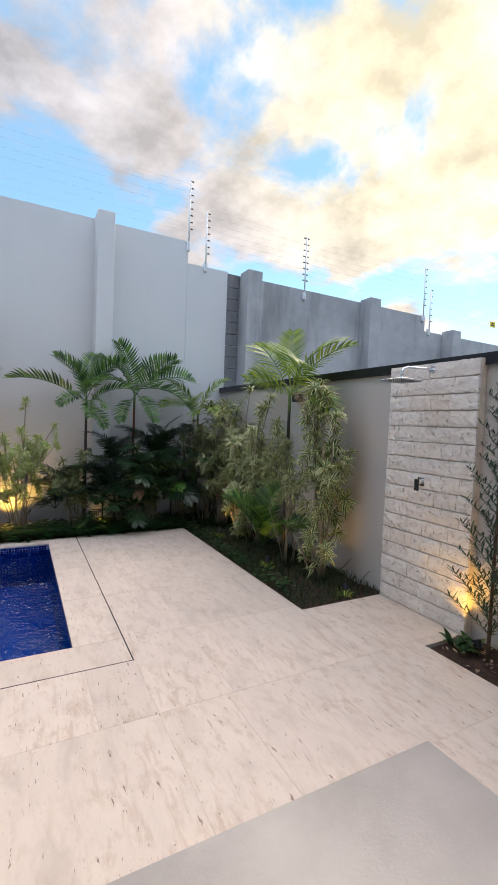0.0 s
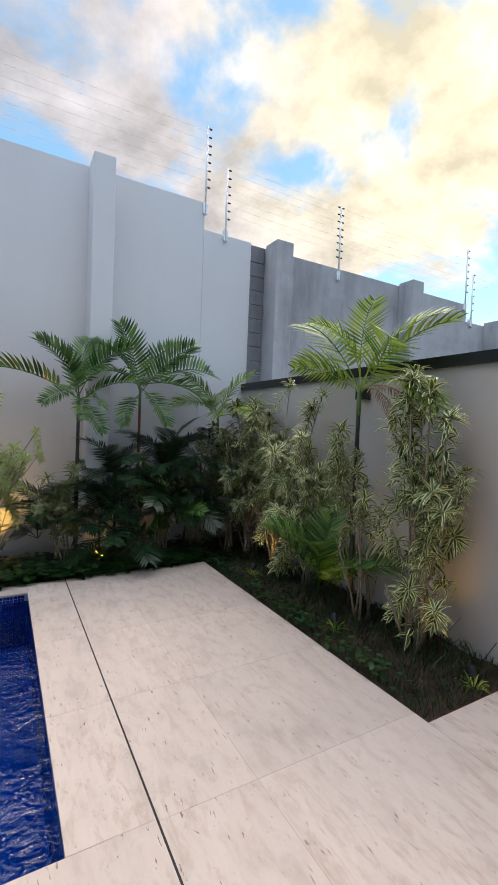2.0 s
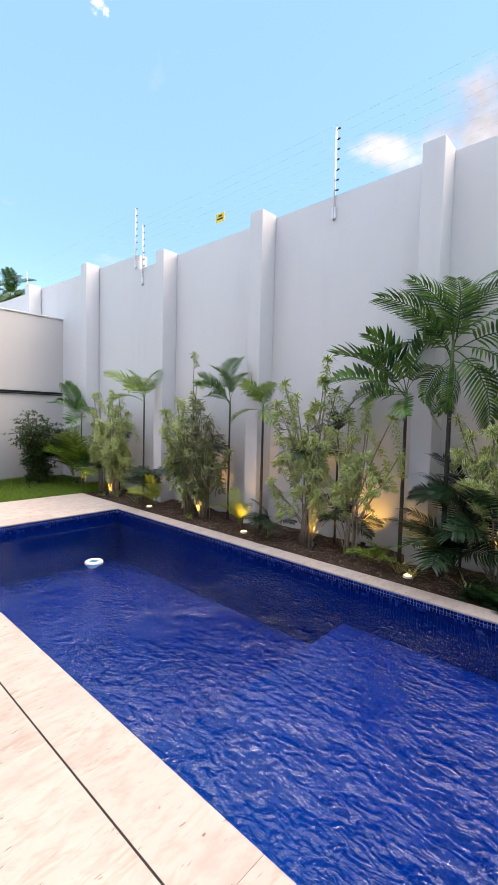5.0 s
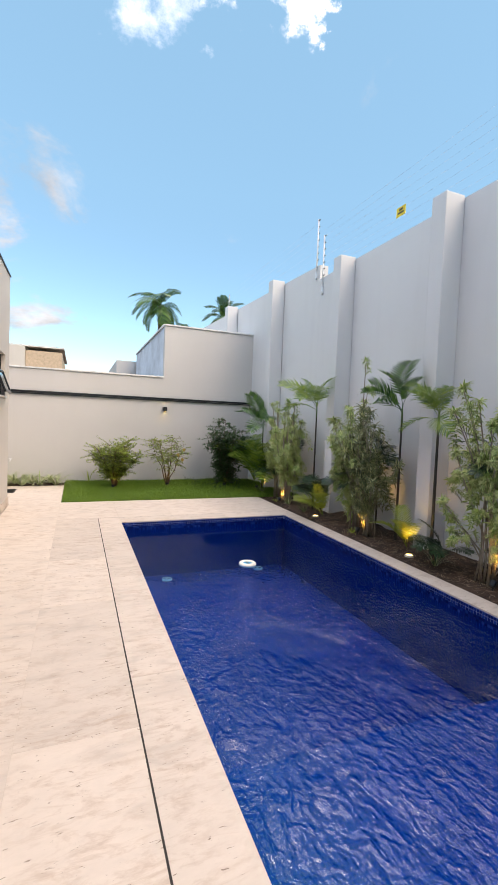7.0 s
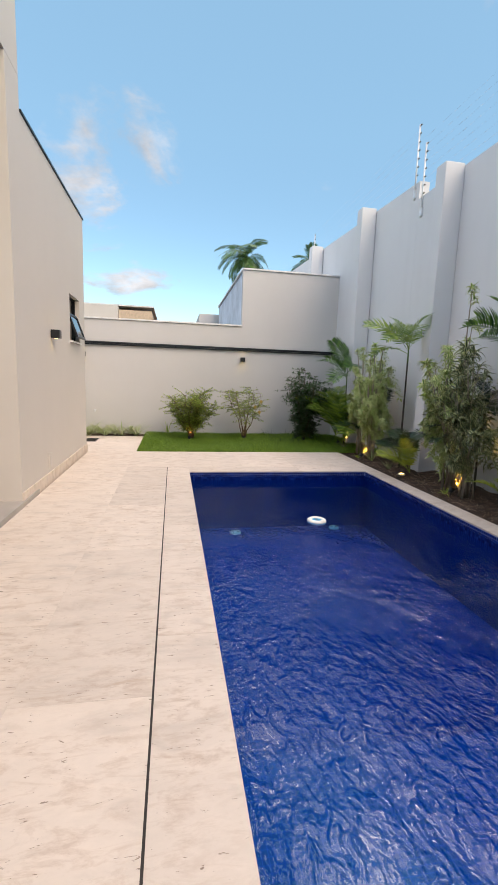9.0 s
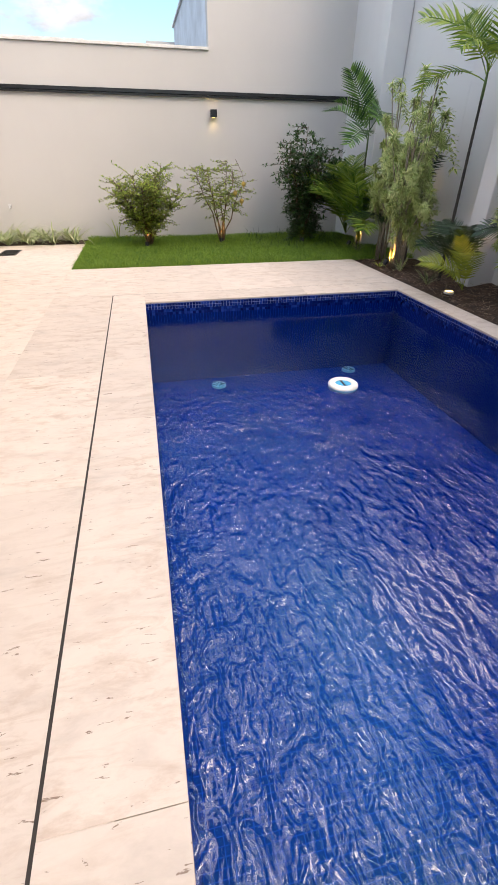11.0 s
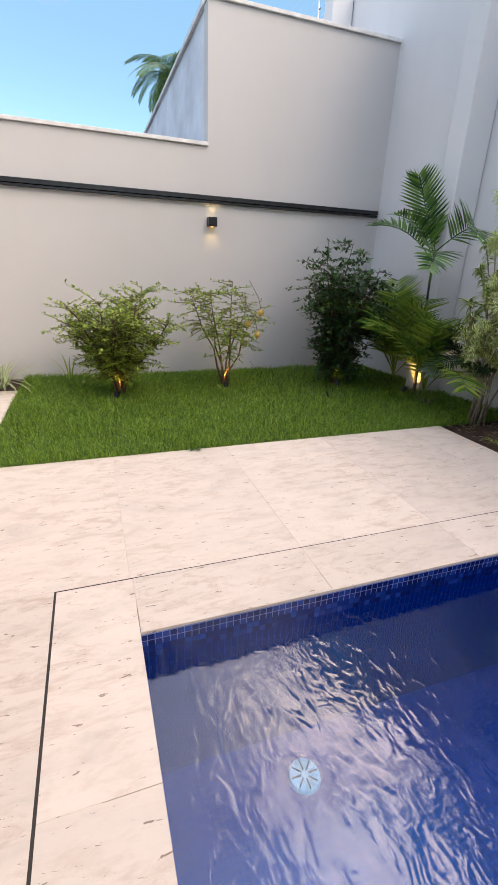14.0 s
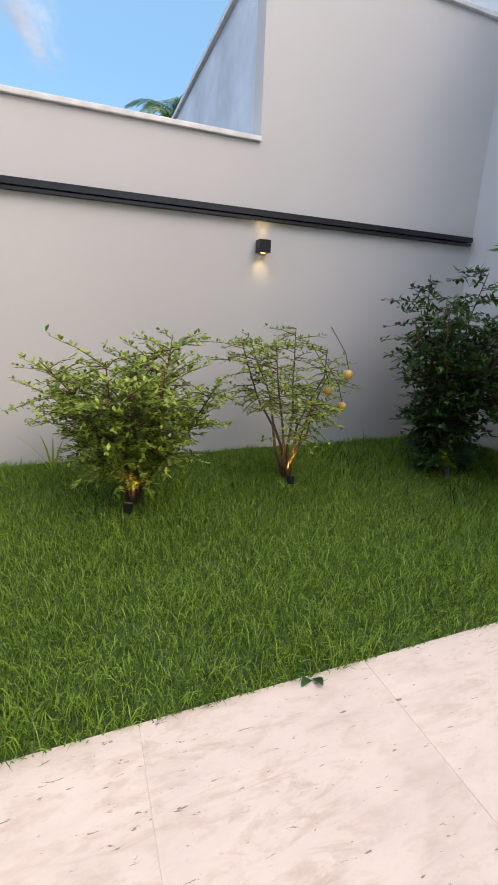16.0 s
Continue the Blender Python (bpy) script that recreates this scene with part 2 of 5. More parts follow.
M_STEEL = plain("galvanised_steel", (0.72, 0.73, 0.75), 0.4, 0.3)
M_RUBBER = plain("black_insulator", (0.03, 0.03, 0.03), 0.5)
M_SLATE = plain("dark_window_glass", (0.03, 0.035, 0.04), 0.08)


def concrete(name, color, rough=0.75, stains=True):
    m = Nodes(name, rough)
    a = m.noise(1.3, 7, 0.65)
    b = m.noise(1.0, 6, 0.6, m.scaled((3.0, 3.0, 0.5)))
    c = m.mix(m.span(a, 0.35, 0.68), tuple(k * 0.78 for k in color), tuple(k * 1.12 for k in color))
    if stains:
        c = m.mix(m.span(b, 0.52, 0.72, 0.0, 0.75), c, tuple(k * 0.48 for k in color))
    m.color(c)
    m.bump(m.math("ADD", m.noise(90, 4), m.math("MULTIPLY", a, 2.0)), 0.3, 0.004)
    return m.m


M_PORCH = concrete("burnished_cement", (0.42, 0.39, 0.36), 0.35, False)
M_RENDER = concrete("bare_cement_render", (0.42, 0.42, 0.44))
M_BLOCK = concrete("concrete_block", (0.20, 0.20, 0.215))


def clad():
    m = Nodes("split_travertine", 0.8)
    r = m.random()
    cmb = m.n.new("ShaderNodeCombineXYZ")
    m.l.new(m.math("MULTIPLY", r, 53.0), cmb.inputs[0]); m.l.new(m.math("MULTIPLY", r, 17.0), cmb.inputs[2])
    add = m.n.new("ShaderNodeVectorMath"); add.operation = "ADD"
    m.l.new(m.co, add.inputs[0]); m.l.new(cmb.outputs[0], add.inputs[1])
    v = add.outputs[0]
    a = m.noise(9, 7, 0.65, m.scaled((1, 1, 2), v), 0.8)
    pit = m.span(m.noise(30, 5, 0.7, v, 0.5), 0.60, 0.65, 0.0, 0.8)
    c = m.mix(m.span(a, 0.36, 0.62), (0.66, 0.60, 0.55), (0.82, 0.78, 0.73))
    c = m.mix(m.span(r, 0.6, 1.0, 0.0, 0.35), c, (0.62, 0.54, 0.46))
    c = m.mix(pit, c, (0.36, 0.28, 0.22))
    m.color(c)
    m.bump(m.math("SUBTRACT", m.math("MULTIPLY", a, 1.5), pit), 0.85, 0.010)
    return m.m


M_CLAD = clad()


def soil():
    m = Nodes("soil", 0.95)
    a = m.noise(6, 8, 0.7)
    m.color(m.ramp(a, (0.3, (0.02, 0.012, 0.008)), (0.55, (0.065, 0.036, 0.022)), (0.75, (0.14, 0.085, 0.055))))
    m.bump(m.noise(28, 8, 0.75), 1.0, 0.03)
    return m.m


M_SOIL = soil()
M_TURF = plain("turf_soil", (0.045, 0.08, 0.018), 0.95, 0, 0.4)


def mosaic(name, tint, grid=0.028):
    """Blue glass mosaic; the joints show as fine pale lines."""
    m = Nodes(name, 0.25)
    br = m.n.new("ShaderNodeTexBrick")
    br.offset = 0.0
    br.inputs["Scale"].default_value = 1.0
    br.inputs["Brick Width"].default_value = br.inputs["Row Height"].default_value = grid
    br.inputs["Mortar Size"].default_value = 0.0016
    br.inputs["Color1"].default_value = (*tint, 1)
    br.inputs["Color2"].default_value = (*(min(1, c * 1.2) for c in tint), 1)
    br.inputs["Mortar"].default_value = (0.01, 0.06, 0.36, 1)
    m.l.new(m.co, br.inputs["Vector"])
    c = m.mix(m.span(m.noise(1.2, 5), 0.35, 0.7, 0.0, 0.35), br.outputs["Color"], tuple(k * 0.6 for k in tint))
    m.color(c)
    return m.m


# one mosaic throughout: copies darkened in colour for water depth and dim walls
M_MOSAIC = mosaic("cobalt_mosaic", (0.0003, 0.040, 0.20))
M_DEEPTILE = mosaic("depth_darkened_cobalt_mosaic", (0.0002, 0.026, 0.170))
M_WALLTILE = mosaic("dimmed_cobalt_mosaic", (0.0002, 0.020, 0.13))
M_TILE = Nodes("cobalt_glass_tile", 0.12)
M_TILE.color(M_TILE.ramp(M_TILE.island(), (0.0, (0.002, 0.007, 0.07)), (0.6, (0.004, 0.015, 0.14)), (1.0, (0.015, 0.05, 0.28))))
M_TILE = M_TILE.m
M_GROUTBLUE = plain("pale_tile_joint", (0.20, 0.26, 0.48), 0.8)


def water():
    m = Nodes("pool_water", 0.02)
    n, l = m.n, m.l
    g, t = n.new("ShaderNodeBsdfGlossy"), n.new("ShaderNodeBsdfTransparent")
    g.inputs["Roughness"].default_value = 0.015
    t.inputs[0].default_value = (0.35, 0.74, 1.0, 1)
    f = n.new("ShaderNodeFresnel"); f.inputs[0].default_value = 1.88
    a = m.noise(11.0, 2, 0.5, m.scaled((1.0, 1.5, 1)), 0.8)
    b = m.noise(27.0, 2, 0.5, None, 0.3)
    px = n.new("ShaderNodeSeparateXYZ")
    l.new(m.co, px.inputs[0])
    inlet = m.math("MULTIPLY", m.span(px.outputs[0], -6.0, -2.4, 0.05, 1.0), m.span(px.outputs[1], 2.9, 0.9, 0.45, 1.0))
    area = m.math("MULTIPLY", m.span(m.noise(1.3, 3), 0.38, 0.62, 0.2, 1.0), inlet)
    h = m.math("MULTIPLY", m.math("ADD", a, m.math("MULTIPLY", b, 0.30)), area)
    bp = n.new("ShaderNodeBump")
    bp.inputs["Strength"].default_value, bp.inputs["Distance"].default_value = 1.0, 0.085
    l.new(h, bp.inputs["Height"])
    for s in (g, f):
        l.new(bp.outputs[0], s.inputs["Normal"])
    x = n.new("ShaderNodeMixShader")
    l.new(m.math("MINIMUM", f.outputs[0], 0.092), x.inputs[0]); l.new(t.outputs[0], x.inputs[1]); l.new(g.outputs[0], x.inputs[2])
    l.new(x.outputs[0], n["Material Output"].inputs[0])
    return m.m


M_WATER = water()

# ---- building helpers ----


def mesh_of(name, bm, *mats, smooth=False):
    me = bpy.data.meshes.new(name)
    bm.normal_update()
    bm.to_mesh(me)
    bm.free()
    for m in mats:
        me.materials.append(m)
    if smooth:
        me.shade_smooth()
    return me


def part(name, bm, material, parent=None, label="", smooth=False, kind=""):
    ob = new(name, mesh_of(name, bm, material, smooth=smooth))
    ob.parent = parent
    return tagged(ob, label=label, kind=kind)


def thing(name, at, label, category, group="", kind=""):
    ob = new(name)
    ob.matrix_world = pose(*at) if len(at) > 3 else pose(*at)
    ob.empty_display_size = 0.1
    return tagged(ob, label, category, group, kind)


def add_box(bm, x0, x1, y0, y1, z0, z1, bevel=0.0):
    r = bmesh.ops.create_cube(bm, size=1.0, matrix=Matrix.Translation(((x0 + x1) / 2, (y0 + y1) / 2, (z0 + z1) / 2)) @ Matrix.Diagonal((x1 - x0, y1 - y0, z1 - z0, 1)))
    if bevel:
        es = {e for v in r["verts"] for e in v.link_edges}
        bmesh.ops.bevel(bm, geom=list(es), offset=bevel, segments=2, affect="EDGES", profile=0.5)
    return bm


def block(x0, x1, y0, y1, z0, z1, bevel=0.0):
    return add_box(bmesh.new(), x0, x1, y0, y1, z0, z1, bevel)


def add_tube(bm, pts, radii, sides=6, cap=True):
    """A tube along points."""
    rings = []
    pts = [Vector(p) for p in pts]
    for i, p in enumerate(pts):
        d = (pts[min(i + 1, len(pts) - 1)] - pts[max(i - 1, 0)]).normalized()
        u = d.orthogonal().normalized() if abs(d.z) < 0.99 else Vector((1, 0, 0))
        if i and rings:
            u = (prev - d * prev.dot(d)).normalized()
        prev = u
        w = d.cross(u)
        rad = radii[i] if hasattr(radii, "__len__") else radii
        rings.append([bm.verts.new(p + (u * math.cos(a) + w * math.sin(a)) * rad) for a in [2 * math.pi * k / sides for k in range(sides)]])
    for a, b in zip(rings, rings[1:]):
        for k in range(sides):
            bm.faces.new((a[k], a[(k + 1) % sides], b[(k + 1) % sides], b[k])).smooth = True
    if cap:
        bm.faces.new(rings[0][::-1]), bm.faces.new(rings[-1])
    return bm


def structure(name, bm, material, label="", smooth=False):
    return part(name, bm, material, None, label, smooth, "structure")


# ---- ground, pool ----
POOL = (-6.71, -0.33, 0.309, 2.98)     # inner edges
WATER_Z = -0.13
X0, X1, Y0, Y1 = POOL
gb = bmesh.new()
add_box(gb, -40, X0 - 0.02, -30, 40, -0.6, -0.06)
add_box(gb, X1 + 0.02, 40, -30, 40, -0.6, -0.06)
add_box(gb, X0 - 0.02, X1 + 0.02, -30, Y0 - 0.02, -0.6, -0.06)
add_box(gb, X0 - 0.02, X1 + 0.02, Y1 + 0.02, 40, -0.6, -0.06)
structure("ground", gb, M_SOIL)
far = bmesh.new()
bmesh.ops.create_grid(far, x_segments=1, y_segments=1, size=3000, matrix=pose(0, 0, -2.5))
structure("ground", far, M_SOIL)

pool = thing("swimming_pool", (0, 0, 0), "rectangular pool lined with cobalt blue mosaic with a shallow ledge", "swimming pool", kind="structure")
LEDGE_X, LEDGE_Z, DEEP = -2.42, -0.48, -0.85
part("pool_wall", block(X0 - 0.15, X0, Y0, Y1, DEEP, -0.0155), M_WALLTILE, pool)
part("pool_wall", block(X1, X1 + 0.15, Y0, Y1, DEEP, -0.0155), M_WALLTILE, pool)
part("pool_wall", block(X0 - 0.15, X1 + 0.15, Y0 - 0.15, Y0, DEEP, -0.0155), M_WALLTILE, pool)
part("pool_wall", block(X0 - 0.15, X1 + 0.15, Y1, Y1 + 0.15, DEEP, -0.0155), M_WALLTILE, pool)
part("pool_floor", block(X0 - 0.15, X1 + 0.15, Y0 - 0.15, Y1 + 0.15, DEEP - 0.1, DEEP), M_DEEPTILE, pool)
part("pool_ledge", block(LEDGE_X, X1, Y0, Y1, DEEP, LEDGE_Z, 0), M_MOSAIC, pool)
wb = bmesh.new()
bmesh.ops.create_grid(wb, x_segments=1, y_segments=1, size=0.5, matrix=Matrix.Translation(((X0 + X1) / 2, (Y0 + Y1) / 2, WATER_Z)) @ Matrix.Diagonal((X1 - X0, Y1 - Y0, 1, 1)))
structure("water", wb, M_WATER, "rippled clear water in the blue pool")

# ---- boundary walls ----
NY, PY = 4.21, 3.90
wall_north = thing("wall_north", (0, 0, 0), "tall painted boundary wall with pilasters", "wall", kind="structure")
west_run = block(-26, -8.02, NY, NY + 0.18, -0.1, 4.79)
for v in west_run.verts:      # the far stretch leans slightly inwards
    v.co.y += 0.065 * (v.co.x + 8.02)
part("wall_panel", west_run, M_NORTH, wall_north)
part("wall_panel", block(-8.018, 1.74, NY, NY + 0.18, -0.1, 4.50), M_NORTH, wall_north)
part("wall_panel", block(1.743, 2.47, NY, NY + 0.18, -0.1, 4.15), M_NORTH, wall_north)
part("wall_panel", block(2.72, 7.40, NY + 0.01, NY + 0.18, -0.1, 4.13), M_RENDER, wall_north, "bare stained cement render")
part("wall_panel", block(7.403, 16, NY + 0.01, NY + 0.18, -0.1, 3.80), M_RENDER, wall_north, "bare stained cement render")
for i in range(21):
    z = -0.1 + i * 0.2
    part("concrete_block", block(2.475, 2.715, NY + 0.02, NY + 0.17, z + 0.006, z + 0.194 + (0.04 if i == 20 else 0), 0.006), M_BLOCK, wall_north)
part("mortar", block(2.473, 2.717, NY + 0.035, NY + 0.16, -0.1, 4.1), M_RENDER, wall_north)
for x, z in ((-12.38, 4.84), (-9.68, 4.84), (-7.03, 4.53), (-4.70, 4.53), (-2.21, 4.53), (0.28, 4.53)):
    lean = 0.065 * min(0.0, x + 8.1)
    part("pilaster", block(x, x + 0.24, PY + lean, NY - 0.002 + lean, -0.1, z, 0.012), M_NORTH, wall_north)
for x, z, w in ((2.72, 4.17, 0.28), (5.48, 4.17, 0.28), (7.98, 3.86, 0.28), (10.5, 3.86, 0.28)):
    part("pilaster", block(x, x + w, PY + 0.01, NY + 0.008, -0.1, z, 0.012), M_RENDER, wall_north, "bare stained cement render")

EX = 2.42
wall_east = thing("wall_east", (0, 0, 0), "low taupe boundary wall under a black metal capping", "wall", kind="structure")
part("wall_panel", block(EX, EX + 0.15, -9, NY - 0.002, -0.1, 2.10), M_EAST, wall_east)
cap = block(EX - 0.03, EX + 0.18, -9, NY - 0.002, 2.103, 2.118)
add_box(cap, EX - 0.03, EX - 0.015, -9, NY - 0.002, 2.06, 2.15)
add_box(cap, EX + 0.165, EX + 0.18, -9, NY - 0.002, 2.06, 2.15)
part("metal_capping", cap, M_BLACK, wall_east, "black metal capping")

WX = -11.05
wall_west = thing("wall_west", (0, 0, 0), "stepped warm grey boundary wall with a black rail", "wall", kind="structure")
part("wall_panel", block(WX - 0.18, WX, -9, NY - 0.002, -0.1, 2.55), M_WEST, wall_west)
part("wall_panel", block(WX - 0.18, WX, 1.66, NY - 0.002, 2.55, 3.84), M_WEST, wall_west)
part("wall_coping", block(WX - 0.2, WX + 0.03, -9, 1.657, 2.553, 2.59, 0.005), M_CAPWHITE, wall_west)
part("wall_coping", block(WX - 0.2, WX + 0.03, 1.65, NY - 0.004, 3.843, 3.88, 0.005), M_CAPWHITE, wall_west)
rail = block(WX + 0.001, WX + 0.05, -9, NY - 0.24, 1.985, 2.005)
add_box(rail, WX + 0.001, WX + 0.06, -9, NY - 0.24, 2.015, 2.06)
part("black_rail", rail, M_BLACK, wall_west, "black metal rail along the wall")

# ---- house ----
HY = -1.395
house = thing("house", (0, 0, 0), "beige rendered modern house with a tall porch", "house", kind="structure")
hb = bmesh.new()
WXA, WXB, WZA, WZB = -8.02, -7.38, 1.80, 2.45
add_box(hb, -8.42, WXA, HY - 0.18, HY, -0.1, 3.77)
add_box(hb, WXB, -5.47, HY - 0.18, HY, -0.1, 3.77)
add_box(hb, WXA, WXB, HY - 0.18, HY, -0.1, WZA)
add_box(hb, WXA, WXB, HY - 0.18, HY, WZB, 3.77)
part("wall", hb, M_HOUSE, house)
part("wall", block(-8.42, -8.24, -9, HY - 0.182, -0.1, 3.77), M_HOUSE, house)
part("roof", block(-8.235, -5.5, -9, HY - 0.185, 3.4, 3.5), M_HOUSE, house)
part("parapet_flashing", block(-8.435, -5.48, HY - 0.19, HY + 0.015, 3.773, 3.795), M_BLACK, house, "dark metal flashing")
part("porch_pillar", block(-5.47, -5.12, HY - 0.22, HY + 0.002, -0.1, 4.07, 0.004), M_HOUSE, house)
part("porch_beam", block(-5.47, 1.0, HY - 0.22, HY + 0.002, 4.072, 5.07, 0.004), M_HOUSE, house)
part("parapet_flashing", block(-5.49, 1.02, HY - 0.24, HY + 0.02, 5.073, 5.095), M_BLACK, house, "dark metal flashing")
part("porch_soffit", block(-5.68, 1.0, -7.5, HY - 0.225, 4.18, 4.30), plain("white_soffit", (0.75, 0.74, 0.72), 0.7), house)
part("porch_side_beam", block(0.8, 1.0, -7.5, HY - 0.225, 3.9, 4.178), M_HOUSE, house)
part("wall", block(-5.9, 1.0, -7.7, -7.52, 0, 4.30), M_HOUSE, house)
part("porch_floor", block(-5.6, 1.10, -7.5, HY + 0.03, -0.1, 0.05, 0.004), M_PORCH, house, "smooth grey cement porch floor")
plinth = block(-8.435, -5.125, HY + 0.001, HY + 0.016, -0.02, 0.13, 0.002)
part("plinth", plinth, M_STONE, house, "travertine plinth")

# ---- leaves ----
UP = Vector((0, 0, 1))


class Leaves:
    """Collects thin bent leaf strips into one mesh with a uv across each leaf."""

    def __init__(self):
        self.v, self.f, self.u = [], [], []

    def strip(self, base, way, length, width, droop=0.3, segs=3, shape=(0.35, 1.0, 0.75, 0.0), side=None, fold=0.0):
        p, d = Vector(base), Vector(way).normalized()
        s = side or d.cross(UP)
        if s.length < 0.05:
            s = Vector((1, 0, 0))
        s = s.normalized()
        first = len(self.v)
        for i in range(segs + 1):
            t = i / segs * (len(shape) - 1)
            k = min(int(t), len(shape) - 2)
            w = width * 0.5 * (shape[k] + (shape[k + 1] - shape[k]) * (t - k)) + 0.0004
            self.v += [p - s * w, p + s * w]
            self.u += [0.0, 1.0]
            p = p + d * (length / segs)
            d = (d - UP * droop * (1.0 / segs)).normalized()
        for i in range(segs):
            a = first + 2 * i
            self.f.append((a, a + 1, a + 3, a + 2))

    def mesh(self, name, material):
        me = bpy.data.meshes.new(name)
        me.from_pydata([tuple(p) for p in self.v], [], self.f)
        lay = me.uv_layers.new(name="uv")
        idx = np.empty(len(me.loops), dtype=np.int32)
        me.loops.foreach_get("vertex_index", idx)
        uv = np.zeros((len(idx), 2), dtype=np.float32)
        uv[:, 0] = np.array(self.u, dtype=np.float32)[idx]
        uv[:, 1] = 0.5
        lay.data.foreach_set("uv", uv.ravel())
        me.materials.append(material)
        me.shade_smooth()
        return me


def place(name, me, parent, at=None, label="", kind=""):
    ob = new(name, me)
    ob.parent = parent
    if at is not None:
        ob.matrix_local = at
    return tagged(ob, label=label, kind=kind)


def aim(p, way, roll=0.0, s=1.0):
    """A pose at p whose z axis points along way."""
    q = Vector(way).to_track_quat("Z", "Y").to_matrix().to_4x4()
    return Matrix.Translation(p) @ q @ Matrix.Rotation(roll, 4, "Z") @ Matrix.Scale(s, 4)


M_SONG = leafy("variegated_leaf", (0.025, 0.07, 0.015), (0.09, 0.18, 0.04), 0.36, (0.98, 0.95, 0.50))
# yellower leaf of the north bed, lightened in colour against the wall's shade
M_SONGBRIGHT = leafy("variegated_leaf_shade_lifted", (0.09, 0.20, 0.03), (0.30, 0.44, 0.07), 0.36, (1.0, 0.98, 0.50), 0.3)
# darkened copy of the variegated leaf; in the corner it stands for shade
M_SONGDULL = leafy("variegated_leaf_darkened", (0.010, 0.032, 0.008), (0.04, 0.08, 0.018), 0.36, (0.62, 0.63, 0.30))
M_PALM = leafy("palm_leaflet", (0.018, 0.065, 0.015), (0.14, 0.27, 0.05), 0.30)
M_PALMLIGHT = leafy("young_palm_leaflet", (0.07, 0.16, 0.02), (0.32, 0.42, 0.06), 0.38, None, 0.35)
# deep green palm leaf, cut darker still to hold the bed's shade
M_PALMSHADE = leafy("shade_darkened_palm_leaflet", (0.006, 0.022, 0.008), (0.022, 0.06, 0.018), 0.35, None, 0.12)
M_DRY = leafy("dry_palm_leaflet", (0.26, 0.17, 0.11), (0.46, 0.34, 0.25), 0.8)
M_SHRUB = leafy("shrub_leaf", (0.07, 0.15, 0.012), (0.52, 0.62, 0.09), 0.4, None, 0.3)
M_SHRUBDARK = leafy("dark_shrub_leaf", (0.015, 0.055, 0.015), (0.09, 0.18, 0.04), 0.35, None, 0.2)
M_GRASS = leafy("grass_blade", (0.045, 0.13, 0.010), (0.34, 0.50, 0.05), 0.5, None, 0.35)
# grass with the east bed's shade worked into its colour
M_GRASSDARK = leafy("shade_darkened_grass_blade", (0.006, 0.020, 0.005), (0.028, 0.075, 0.012), 0.5, None, 0.2)
M_IVY = leafy("ground_cover_leaf", (0.006, 0.028, 0.008), (0.03, 0.095, 0.02), 0.4, None, 0.15)
M_GOLD = leafy("golden_palm_leaflet", (0.20, 0.27, 0.03), (0.42, 0.46, 0.06), 0.4, None, 0.35)
M_SPIDER = leafy("striped_ribbon_leaf", (0.14, 0.24, 0.06), (0.28, 0.38, 0.12), 0.45, (0.85, 0.82, 0.55))
M_NEEDLE = leafy("conifer_leaf", (0.012, 0.04, 0.018), (0.035, 0.085, 0.03), 0.4, None, 0.1)
M_STEM = plain("pale_grey_stem", (0.26, 0.22, 0.17), 0.8, 0, 0.3, 30)
M_TRUNK = plain("dark_ringed_trunk", (0.035, 0.030, 0.025), 0.7, 0, 0.4, 40)
M_REDTRUNK = plain("reddish_trunk", (0.16, 0.05, 0.025), 0.6, 0, 0.3, 40)
M_GREENSTEM = plain("green_leaf_sheath", (0.10, 0.16, 0.05), 0.5, 0, 0.25, 20)
M_BARK = plain("brown_bark", (0.13, 0.085, 0.055), 0.85, 0, 0.35, 50)
M_FRUIT = plain("orange_fruit_skin", (0.50, 0.34, 0.08), 0.4, 0, 0.2, 20)
M_STRAW = leafy("dry_straw", (0.16, 0.10, 0.06), (0.42, 0.32, 0.22), 0.9, None, 0.0)

rnd = random.Random(7)


def head_mesh(name, material, length=0.3, n=80, leaf=0.10, width=0.018, seed=0):
    """A leafy stem end: strap leaves all along it, spreading and then hanging, and a fuller rosette at the tip."""
    r = random.Random(seed)
    L = Leaves()
    rosette = int(n * 0.38)
    for i in range(n):
        top = i >= n - rosette
        t = 0.97 if top else i / (n - rosette)
        a = i * 2.39996 + r.uniform(-0.35, 0.35)
        up = r.uniform(0.0, 1.7) if top else r.uniform(-0.05, 0.6)
        out = Vector((math.cos(a), math.sin(a), up))
        ll = leaf * r.uniform(0.75, 1.2) * (1.15 if top else 0.95)
        L.strip((0, 0, -length + length * t + r.uniform(-0.01, 0.01)), out, ll, width * r.uniform(0.8, 1.2), r.uniform(0.9, 2.3), 4, (0.45, 1.0, 0.9, 0.5, 0.0))
    return L.mesh(name, material)


HEADS = [head_mesh("leaf_head", M_SONG, 0.16 + 0.09 * k, 38 + 13 * k, 0.128 - 0.006 * k, 0.026, k) for k in range(4)]
HEADS_SHORT = [head_mesh("leaf_head", M_SONGBRIGHT, 0.18 + 0.09 * k, 52 + 18 * k, 0.092, 0.023, 20 + k) for k in range(4)]
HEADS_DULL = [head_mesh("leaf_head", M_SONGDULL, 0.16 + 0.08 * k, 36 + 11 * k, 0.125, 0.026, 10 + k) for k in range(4)]


